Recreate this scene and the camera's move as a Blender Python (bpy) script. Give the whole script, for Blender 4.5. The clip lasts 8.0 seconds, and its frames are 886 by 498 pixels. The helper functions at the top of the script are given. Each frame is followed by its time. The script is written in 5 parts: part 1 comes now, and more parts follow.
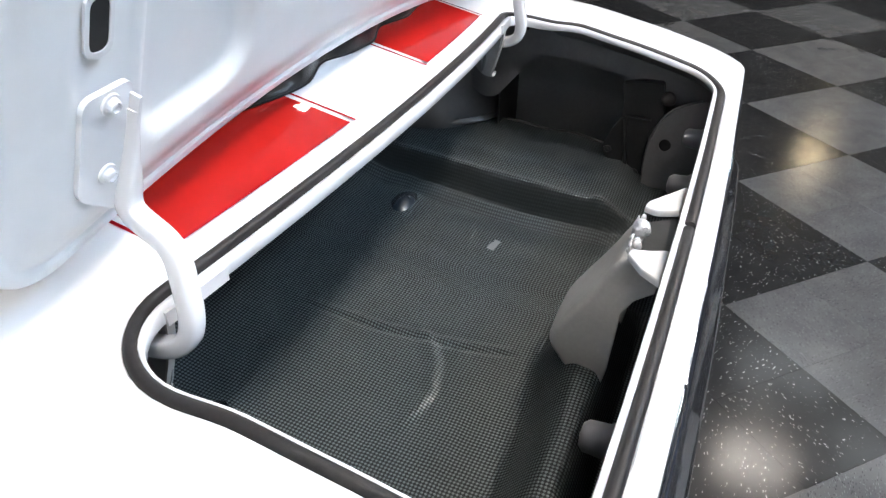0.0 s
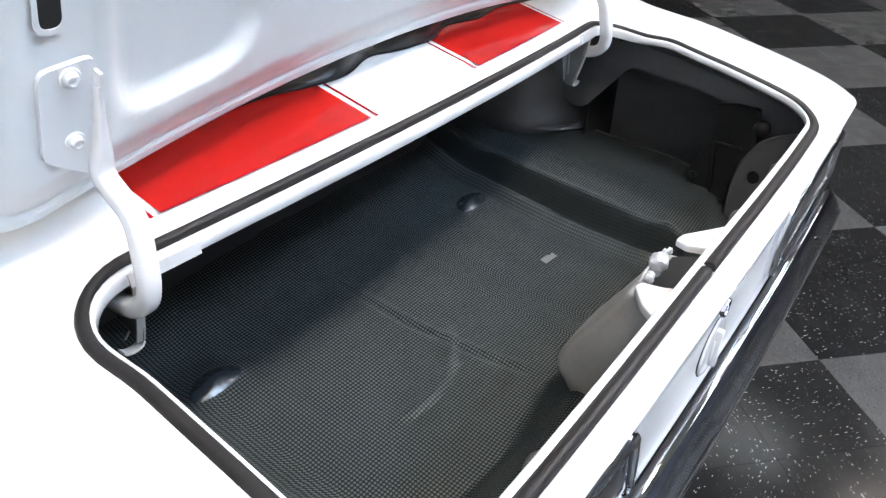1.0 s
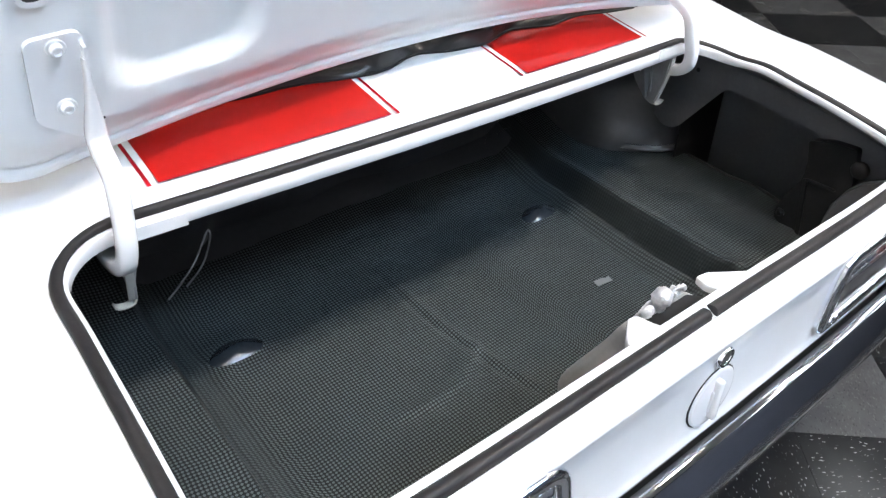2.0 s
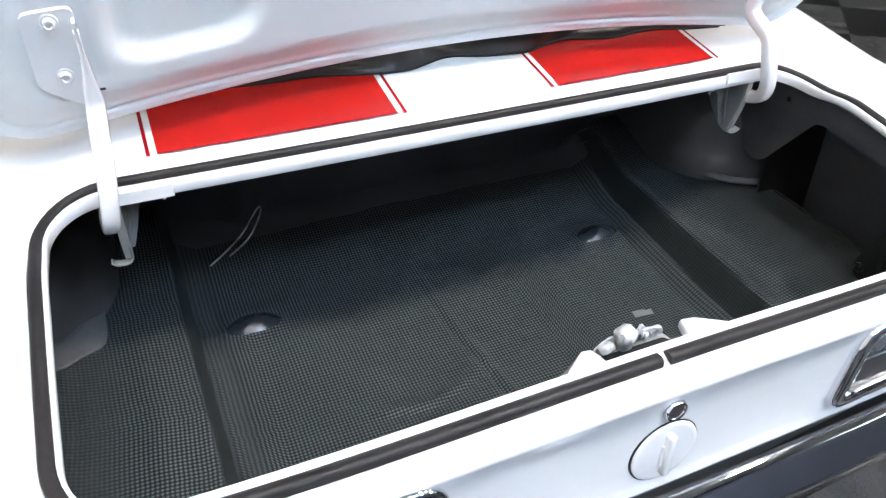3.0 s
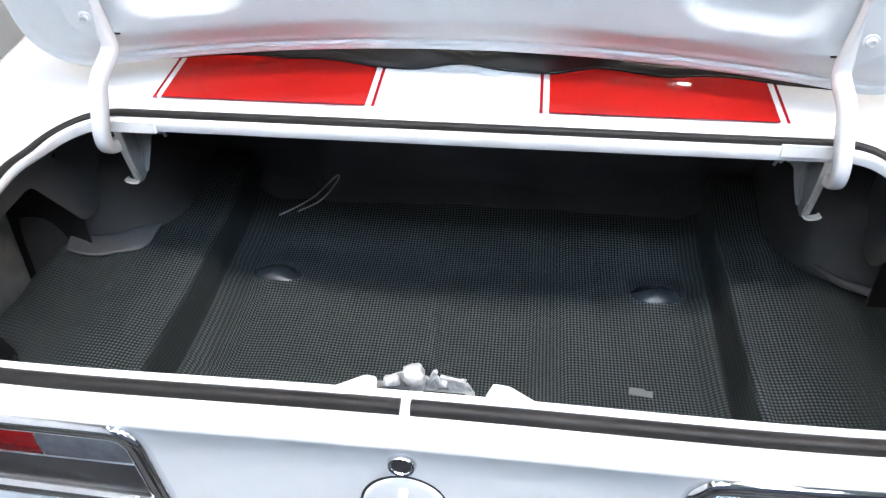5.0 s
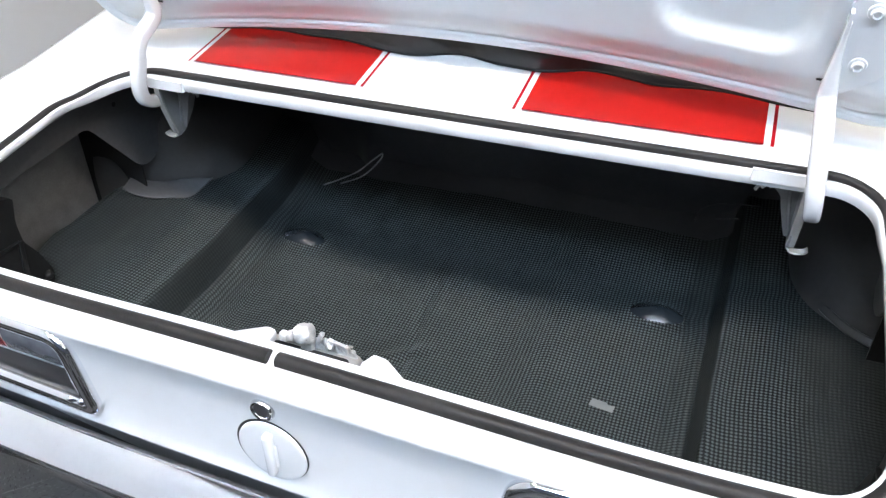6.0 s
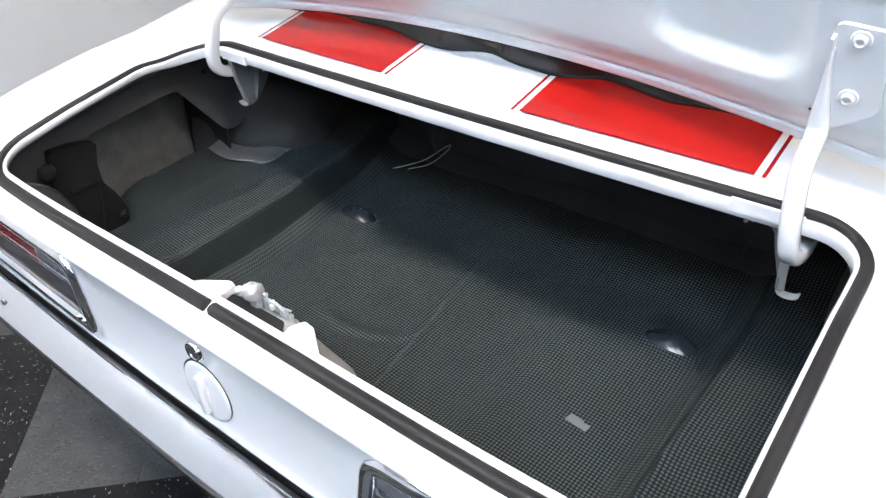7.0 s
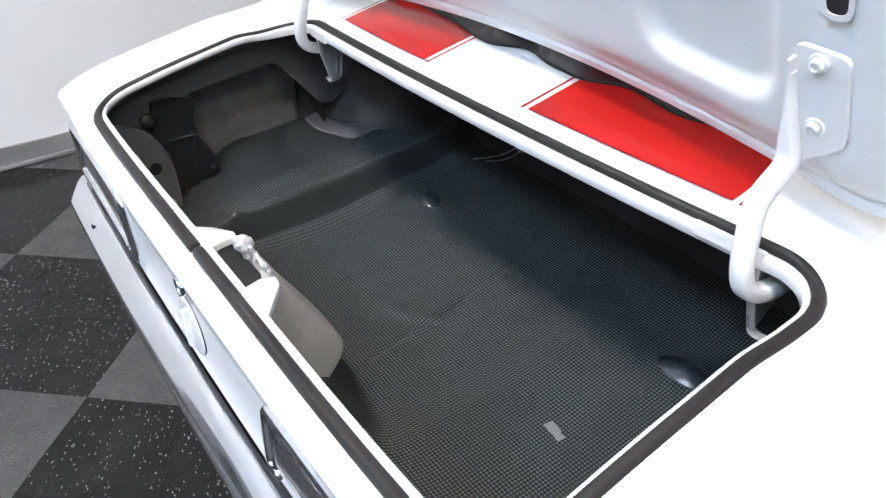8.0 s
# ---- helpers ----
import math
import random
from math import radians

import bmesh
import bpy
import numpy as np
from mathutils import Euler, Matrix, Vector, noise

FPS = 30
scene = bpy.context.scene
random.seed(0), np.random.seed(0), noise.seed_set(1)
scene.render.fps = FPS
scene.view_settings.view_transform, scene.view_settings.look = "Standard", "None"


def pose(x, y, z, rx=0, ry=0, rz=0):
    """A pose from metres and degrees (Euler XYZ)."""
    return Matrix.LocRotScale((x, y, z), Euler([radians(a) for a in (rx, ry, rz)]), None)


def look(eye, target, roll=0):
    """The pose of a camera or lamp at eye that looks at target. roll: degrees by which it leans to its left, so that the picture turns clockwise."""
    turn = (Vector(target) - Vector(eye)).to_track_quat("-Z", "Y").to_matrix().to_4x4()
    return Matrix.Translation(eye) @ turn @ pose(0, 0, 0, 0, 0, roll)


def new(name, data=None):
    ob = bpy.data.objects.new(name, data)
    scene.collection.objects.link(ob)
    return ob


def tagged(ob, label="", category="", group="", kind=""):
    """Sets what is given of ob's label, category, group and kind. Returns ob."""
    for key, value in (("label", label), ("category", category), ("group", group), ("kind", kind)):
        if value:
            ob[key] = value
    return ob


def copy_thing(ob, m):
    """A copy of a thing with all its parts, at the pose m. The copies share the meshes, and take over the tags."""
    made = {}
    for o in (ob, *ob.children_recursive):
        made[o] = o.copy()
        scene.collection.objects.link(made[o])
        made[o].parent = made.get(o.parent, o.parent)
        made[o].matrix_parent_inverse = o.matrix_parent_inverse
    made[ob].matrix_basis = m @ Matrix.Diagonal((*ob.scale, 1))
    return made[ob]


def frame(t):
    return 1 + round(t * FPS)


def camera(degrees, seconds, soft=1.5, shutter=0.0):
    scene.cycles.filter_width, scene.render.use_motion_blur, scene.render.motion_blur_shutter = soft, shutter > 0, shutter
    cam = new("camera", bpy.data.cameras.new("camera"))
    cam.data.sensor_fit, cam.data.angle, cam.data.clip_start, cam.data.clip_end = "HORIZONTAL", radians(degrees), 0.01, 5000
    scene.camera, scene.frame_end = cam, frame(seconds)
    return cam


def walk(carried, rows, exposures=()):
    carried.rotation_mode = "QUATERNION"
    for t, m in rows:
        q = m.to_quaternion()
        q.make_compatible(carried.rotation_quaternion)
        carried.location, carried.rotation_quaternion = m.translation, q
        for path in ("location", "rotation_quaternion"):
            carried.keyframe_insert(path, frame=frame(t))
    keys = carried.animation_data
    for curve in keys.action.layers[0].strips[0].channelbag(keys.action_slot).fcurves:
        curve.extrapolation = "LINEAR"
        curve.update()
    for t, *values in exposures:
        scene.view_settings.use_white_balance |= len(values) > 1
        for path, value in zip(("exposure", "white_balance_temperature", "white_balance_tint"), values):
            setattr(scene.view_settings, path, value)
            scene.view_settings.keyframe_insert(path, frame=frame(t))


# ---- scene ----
cam = camera(62.0, 8.0, soft=1.35)
PATH = [
    (0, (-1.025, 0.117, 1.379), (0.518, 0.744, 0.272), 1.1),
    (0.5, (-0.969, 0.035, 1.38), (0.489, 0.832, 0.267), 1.5),
    (1, (-0.904, -0.069, 1.389), (0.432, 0.909, 0.267), 1.3),
    (1.5, (-0.828, -0.152, 1.386), (0.374, 0.989, 0.266), 1.0),
    (3, (-0.503, -0.359, 1.384), (0.168, 1.16, 0.269), 0.1),
    (3.5, (-0.36, -0.403, 1.382), (0.091, 1.197, 0.27), -0.2),
    (4, (-0.213, -0.433, 1.375), (0.017, 1.22, 0.272), -0.3),
    (5.5, (0.271, -0.433, 1.378), (-0.141, 1.18, 0.27), -0.4),
    (6, (0.428, -0.398, 1.38), (-0.198, 1.143, 0.269), -0.5),
    (6.5, (0.572, -0.344, 1.383), (-0.267, 1.089, 0.269), -0.8),
    (7, (0.708, -0.272, 1.382), (-0.331, 1.027, 0.272), -1.1),
    (7.5, (0.833, -0.184, 1.38), (-0.386, 0.951, 0.273), -1.2),
    (8, (0.938, -0.085, 1.378), (-0.434, 0.861, 0.273), -1.4),
]
walk(cam, [(t, look(eye, target, roll)) for t, eye, target, roll in PATH])

# ---------------------------------------------------------------- world and light
world = bpy.data.worlds.new("room_world")
world.use_nodes = True
scene.world = world
world.node_tree.nodes["Background"].inputs["Color"].default_value = (0.95, 0.97, 1.0, 1)
world.node_tree.nodes["Background"].inputs["Strength"].default_value = 0.02
scene.view_settings.exposure = 0.0
LAMP_STRENGTH = 138.0
ROOM_X0, ROOM_X1, ROOM_Y0, ROOM_Y1, ROOM_H = -2.36, 14.0, -6.0, 9.0, 4.5


# ---------------------------------------------------------------- mesh helpers
def smooth(e0, e1, v):
    k = min(1.0, max(0.0, (v - e0) / (e1 - e0)))
    return k * k * (3 - 2 * k)


def link_mesh(name, verts, faces, material, parent=None, label="", shade=True, uvs=None):
    me = bpy.data.meshes.new(name)
    me.from_pydata([tuple(v) for v in verts], [], [tuple(f) for f in faces])
    if uvs is not None:
        layer = me.uv_layers.new(name="UVMap")
        for loop in me.loops:
            layer.data[loop.index].uv = uvs[loop.vertex_index]
    me.materials.append(material)
    if shade:
        me.polygons.foreach_set("use_smooth", [True] * len(me.polygons))
    me.update()
    ob = new(name, me)
    if parent:
        ob.parent = parent
        if label:
            ob["label"] = label
    return ob


def part(name, bm, material, parent, label="", shade=False, angle=40):
    """Links a bmesh as one mesh object under a thing or part."""
    bmesh.ops.recalc_face_normals(bm, faces=bm.faces)
    me = bpy.data.meshes.new(name)
    bm.to_mesh(me)
    bm.free()
    me.materials.append(material)
    if shade:
        me.polygons.foreach_set("use_smooth", [True] * len(me.polygons))
        me.set_sharp_from_angle(angle=radians(angle))
    ob = new(name, me)
    if parent:
        ob.parent = parent
        if label:
            ob["label"] = label
    return ob


def box(size, at=(0, 0, 0), bevel=0.0, segments=2, turn=None):
    bm = bmesh.new()
    bmesh.ops.create_cube(bm, size=1)
    for v in bm.verts:
        v.co = Vector((v.co.x * size[0], v.co.y * size[1], v.co.z * size[2]))
    if bevel:
        bmesh.ops.bevel(bm, geom=bm.edges[:], offset=bevel, segments=segments, affect="EDGES", profile=0.5)
    m = Matrix.Translation(at)
    if turn:
        m = m @ turn
    bmesh.ops.transform(bm, matrix=m, verts=bm.verts)
    return bm


def join(*bms):
    """All given bmeshes in one."""
    out = bms[0]
    for b in bms[1:]:
        me = bpy.data.meshes.new("tmp")
        b.to_mesh(me)
        b.free()
        out.from_mesh(me)
        bpy.data.meshes.remove(me)
    return out


def lathe(profile, sides=32, m=None):
    """A turned shape about z from rows of (radius, z)."""
    bm = bmesh.new()
    rings = []
    for r, z in profile:
        if r < 1e-5:
            rings.append([bm.verts.new((0, 0, z))])
        else:
            rings.append([bm.verts.new((r * math.cos(2 * math.pi * k / sides), r * math.sin(2 * math.pi * k / sides), z)) for k in range(sides)])
    for a, b in zip(rings, rings[1:]):
        for k in range(sides):
            q = [a[k % len(a)], a[(k + 1) % len(a)], b[(k + 1) % len(b)], b[k % len(b)]]
            q = list(dict.fromkeys(q))
            if len(q) > 2:
                bm.faces.new(q)
    if m:
        bmesh.ops.transform(bm, matrix=m, verts=bm.verts)
    return bm


def spline(points, steps=8):
    """A smooth line through points (Catmull-Rom)."""
    p = [Vector(q) for q in points]
    p = [2 * p[0] - p[1], *p, 2 * p[-1] - p[-2]]
    out = []
    for i in range(1, len(p) - 2):
        for k in range(steps):
            t = k / steps
            out.append(0.5 * (2 * p[i] + (p[i + 1] - p[i - 1]) * t + (2 * p[i - 1] - 5 * p[i] + 4 * p[i + 1] - p[i + 2]) * t * t
                              + (3 * p[i] - p[i - 1] - 3 * p[i + 1] + p[i + 2]) * t ** 3))
    out.append(p[-2])
    return out


def sweep(points, section, side=(1, 0, 0), scales=None, closed=False, caps=True):
    """A section of (along side, across) swept along points."""
    bm = bmesh.new()
    side = Vector(side)
    n, rings = len(points), []
    for i, p in enumerate(points):
        a, b = points[(i - 1) % n if closed else max(i - 1, 0)], points[(i + 1) % n if closed else min(i + 1, n - 1)]
        way = (Vector(b) - Vector(a)).normalized()
        s = (side - way * side.dot(way)).normalized()
        u = way.cross(s)
        k = scales[i] if scales else (1, 1)
        rings.append([bm.verts.new(Vector(p) + s * x * k[0] + u * y * k[1]) for x, y in section])
    pairs = list(zip(rings, rings[1:])) + ([(rings[-1], rings[0])] if closed else [])
    m = len(section)
    for a, b in pairs:
        for k in range(m):
            bm.faces.new((a[k], a[(k + 1) % m], b[(k + 1) % m], b[k]))
    if caps and not closed:
        bm.faces.new(rings[0][::-1])
        bm.faces.new(rings[-1])
    return bm


def oval(w, h, n=12, power=2.0):
    out = []
    for k in range(n):
        c, s = math.cos(2 * math.pi * k / n), math.sin(2 * math.pi * k / n)
        out.append((w / 2 * math.copysign(abs(c) ** (2 / power), c), h / 2 * math.copysign(abs(s) ** (2 / power), s)))
    return out


def rounded(points, r, seg=4):
    """A polygon of 2D points with its corners rounded."""
    out, n = [], len(points)
    for i in range(n):
        p, a, b = Vector(points[i]), Vector(points[i - 1]), Vector(points[(i + 1) % n])
        ra = min(r, (a - p).length * 0.45)
        rb = min(r, (b - p).length * 0.45)
        s, e = p + (a - p).normalized() * ra, p + (b - p).normalized() * rb
        for k in range(seg + 1):
            t = k / seg
            out.append((s * (1 - t) ** 2 + p * 2 * t * (1 - t) + e * t * t).to_tuple())
    return out


def plate(outer, holes, thick, m):
    """A flat plate with holes in the local xy plane, thick along z, set at m."""
    bm = bmesh.new()
    for loop in (outer, *holes):
        vs = [bm.verts.new((x, y, 0)) for x, y in loop]
        for k in range(len(vs)):
            bm.edges.new((vs[k], vs[(k + 1) % len(vs)]))
    bmesh.ops.triangle_fill(bm, use_beauty=True, use_dissolve=False, edges=bm.edges[:])
    got = bmesh.ops.extrude_face_region(bm, geom=bm.faces[:])
    bmesh.ops.translate(bm, vec=(0, 0, thick), verts=[v for v in got["geom"] if isinstance(v, bmesh.types.BMVert)])
    bmesh.ops.transform(bm, matrix=m, verts=bm.verts)
    return bm


def sheet(fn, us, vs, name, material, parent, label="", thick=0.0, uvs=None):
    """A surface fn(u, v) over two lists of parameters."""
    verts = [fn(u, v) for v in vs for u in us]
    w = len(us)
    faces = [(j * w + i, j * w + i + 1, (j + 1) * w + i + 1, (j + 1) * w + i) for j in range(len(vs) - 1) for i in range(w - 1)]
    ob = link_mesh(name, verts, faces, material, parent, label, uvs=uvs)
    if thick:
        mod = ob.modifiers.new("thickness", "SOLIDIFY")
        mod.thickness, mod.offset = thick, -1
    return ob


def span(a, b, n):
    return [a + (b - a) * k / (n - 1) for k in range(n)]


# ---------------------------------------------------------------- materials
def material(name, base, rough=0.5, metal=0.0, coat=0.0, spec=0.5):
    m = bpy.data.materials.new(name)
    m.use_nodes = True
    b = m.node_tree.nodes["Principled BSDF"]
    b.inputs["Base Color"].default_value = (*base, 1)
    b.inputs["Roughness"].default_value = rough
    b.inputs["Metallic"].default_value = metal
    b.inputs["Coat Weight"].default_value = coat
    b.inputs["Coat Roughness"].default_value = 0.03
    b.inputs["Specular IOR Level"].default_value = spec
    return m


def node(m, kind, **values):
    n = m.node_tree.nodes.new(kind)
    for key, value in values.items():
        n.inputs[key].default_value = value
    return n


def wire(m, a, out, b, into):
    m.node_tree.links.new(a.outputs[out], b.inputs[into])


def vary(m, base, other, scale, detail=4.0, bump=0.0, bump_scale=200.0, coords="Object", rough=None):
    """Colour between two tones at two scales of noise, with fine relief."""
    b = m.node_tree.nodes["Principled BSDF"]
    tc = m.node_tree.nodes.new("ShaderNodeTexCoord")
    n1 = node(m, "ShaderNodeTexNoise", Scale=scale, Detail=detail)
    n2 = node(m, "ShaderNodeTexNoise", Scale=scale * 14, Detail=3.0)
    mix = m.node_tree.nodes.new("ShaderNodeMath")
    mix.operation = "MULTIPLY_ADD"
    mix.inputs[1].default_value = 0.4
    ramp = m.node_tree.nodes.new("ShaderNodeValToRGB")
    ramp.color_ramp.elements[0].position, ramp.color_ramp.elements[1].position = 0.5, 0.9
    ramp.color_ramp.elements[0].color, ramp.color_ramp.elements[1].color = (*base, 1), (*other, 1)
    wire(m, tc, coords, n1, "Vector")
    wire(m, tc, coords, n2, "Vector")
    wire(m, n2, "Fac", mix, 0)
    wire(m, n1, "Fac", mix, 2)
    wire(m, mix, 0, ramp, "Fac")
    wire(m, ramp, "Color", b, "Base Color")
    if rough:
        rr = m.node_tree.nodes.new("ShaderNodeMapRange")
        rr.inputs["To Min"].default_value, rr.inputs["To Max"].default_value = rough
        wire(m, n1, "Fac", rr, "Value")
        wire(m, rr, "Result", b, "Roughness")
    if bump:
        n3 = node(m, "ShaderNodeTexNoise", Scale=bump_scale, Detail=3.0)
        bp = node(m, "ShaderNodeBump", Strength=bump, Distance=0.001)
        wire(m, tc, coords, n3, "Vector")
        wire(m, n3, "Fac", bp, "Height")
        wire(m, bp, "Normal", b, "Normal")
    return m


WHITE = vary(material("white_paint", (0.8, 0.81, 0.82), 0.09), (0.79, 0.80, 0.82), (0.755, 0.765, 0.78), 3.0, bump=0.02, bump_scale=350)
LID_WHITE = vary(material("white_inner_paint", (0.8, 0.81, 0.82), 0.3, spec=0.15), (0.75, 0.77, 0.785), (0.71, 0.73, 0.745), 3.0, bump=0.06, bump_scale=260, rough=(0.28, 0.38))
RED = vary(material("red_stripe_paint", (0.55, 0.012, 0.016), 0.025, spec=0.42), (0.39, 0.012, 0.010), (0.35, 0.010, 0.008), 5.0)
DARK_RED = vary(material("dark_red_pinstripe", (0.3, 0.01, 0.015), 0.07, spec=0.4), (0.34, 0.008, 0.014), (0.28, 0.006, 0.012), 20.0)
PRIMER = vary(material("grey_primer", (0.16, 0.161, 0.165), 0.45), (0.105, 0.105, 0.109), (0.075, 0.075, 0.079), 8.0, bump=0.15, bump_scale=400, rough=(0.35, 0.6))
# pale tone puts the glint along the lining's fold into the colour
PLASTIC = vary(material("glossy_plastic_edge", (0.3, 0.32, 0.35), 0.12), (0.46, 0.48, 0.52), (0.24, 0.25, 0.28), 30.0)
GLOSS = vary(material("drawn_glossy_vinyl", (0.02, 0.024, 0.028), 0.3, spec=0.8), (0.024, 0.029, 0.035), (0.034, 0.040, 0.047), 12.0, bump=0.05, bump_scale=60, rough=(0.19, 0.28))
TUB = vary(material("satin_tub_paint", (0.13, 0.128, 0.126), 0.3, spec=0.6), (0.062, 0.061, 0.062), (0.044, 0.043, 0.044), 6.0, bump=0.1, bump_scale=250, rough=(0.26, 0.42))
PALE = vary(material("pale_grey_paint", (0.42, 0.415, 0.40), 0.4), (0.42, 0.415, 0.40), (0.34, 0.335, 0.325), 9.0, bump=0.12, bump_scale=400, rough=(0.3, 0.5))
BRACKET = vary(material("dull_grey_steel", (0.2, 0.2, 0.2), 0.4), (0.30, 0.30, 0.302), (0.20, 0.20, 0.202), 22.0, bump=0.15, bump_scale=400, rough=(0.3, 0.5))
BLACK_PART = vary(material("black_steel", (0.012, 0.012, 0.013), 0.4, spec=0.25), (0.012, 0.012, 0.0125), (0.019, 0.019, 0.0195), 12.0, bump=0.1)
RUBBER = vary(material("seal_rubber", (0.035, 0.033, 0.034), 0.5, spec=0.3), (0.011, 0.010, 0.0105), (0.022, 0.020, 0.0205), 9.0, bump=0.25, bump_scale=900, rough=(0.4, 0.62))
VINYL = vary(material("black_vinyl", (0.012, 0.012, 0.0125), 0.34, spec=0.5), (0.013, 0.0128, 0.0132), (0.022, 0.0216, 0.022), 14.0, bump=0.35, bump_scale=700, rough=(0.24, 0.40))
WELL = vary(material("glossy_black_sheet", (0.020, 0.021, 0.024), 0.3), (0.038, 0.039, 0.043), (0.056, 0.057, 0.062), 6.0, bump=0.05, bump_scale=60, rough=(0.24, 0.42))
CHROME = vary(material("chrome", (0.78, 0.79, 0.82), 0.05, metal=1.0), (0.80, 0.81, 0.84), (0.74, 0.75, 0.78), 8.0, rough=(0.03, 0.08))
ZINC = vary(material("zinc_casting", (0.7, 0.7, 0.7), 0.4, metal=0.3), (0.74, 0.74, 0.74), (0.46, 0.46, 0.47), 90.0, bump=0.3, bump_scale=400, rough=(0.22, 0.42))
LENS_RED = vary(material("red_lens", (0.35, 0.008, 0.012), 0.08, coat=1.0), (0.34, 0.007, 0.010), (0.26, 0.005, 0.008), 30.0)
LENS_CLEAR = vary(material("clear_lens", (0.42, 0.42, 0.45), 0.08, coat=1.0), (0.20, 0.20, 0.22), (0.13, 0.13, 0.15), 60.0)
SMOKE = vary(material("dark_lamp_surround", (0.03, 0.03, 0.032), 0.3, coat=0.5), (0.032, 0.031, 0.034), (0.045, 0.044, 0.047), 30.0)
WALL_PAINT = vary(material("wall_paint", (0.74, 0.74, 0.75), 0.6), (0.86, 0.86, 0.86), (0.82, 0.82, 0.825), 0.7, bump=0.12, bump_scale=220)
WALL_DARK = vary(material("dark_wall_paint", (0.055, 0.062, 0.085), 0.6), (0.055, 0.062, 0.085), (0.045, 0.052, 0.072), 0.7, bump=0.12, bump_scale=220)
# south wall is unseen: its dark blue shapes the bumper's reflections and cuts bounce
WALL_BLUE = vary(material("dark_blue_wall_paint", (0.07, 0.08, 0.11), 0.6), (0.07, 0.08, 0.11), (0.06, 0.07, 0.095), 0.7, bump=0.12, bump_scale=220)
SKIRTING = vary(material("grey_vinyl_skirting", (0.26, 0.25, 0.255), 0.4), (0.26, 0.25, 0.255), (0.22, 0.215, 0.22), 4.0, bump=0.05)
CEILING_TILE = vary(material("ceiling_board", (0.7, 0.7, 0.69), 0.8), (0.78, 0.77, 0.75), (0.68, 0.67, 0.65), 60.0, bump=0.4)
# flat black that paints the shade inside holes, slits and gaps
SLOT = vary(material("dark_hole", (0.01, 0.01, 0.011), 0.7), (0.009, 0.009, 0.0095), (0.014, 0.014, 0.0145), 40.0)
TYRE = vary(material("tyre_rubber", (0.02, 0.02, 0.02), 0.7), (0.02, 0.02, 0.02), (0.035, 0.034, 0.033), 20.0, bump=0.3)
PAPER = vary(material("grey_paper", (0.42, 0.42, 0.42), 0.6), (0.185, 0.188, 0.19), (0.16, 0.163, 0.165), 60.0, bump=0.1)


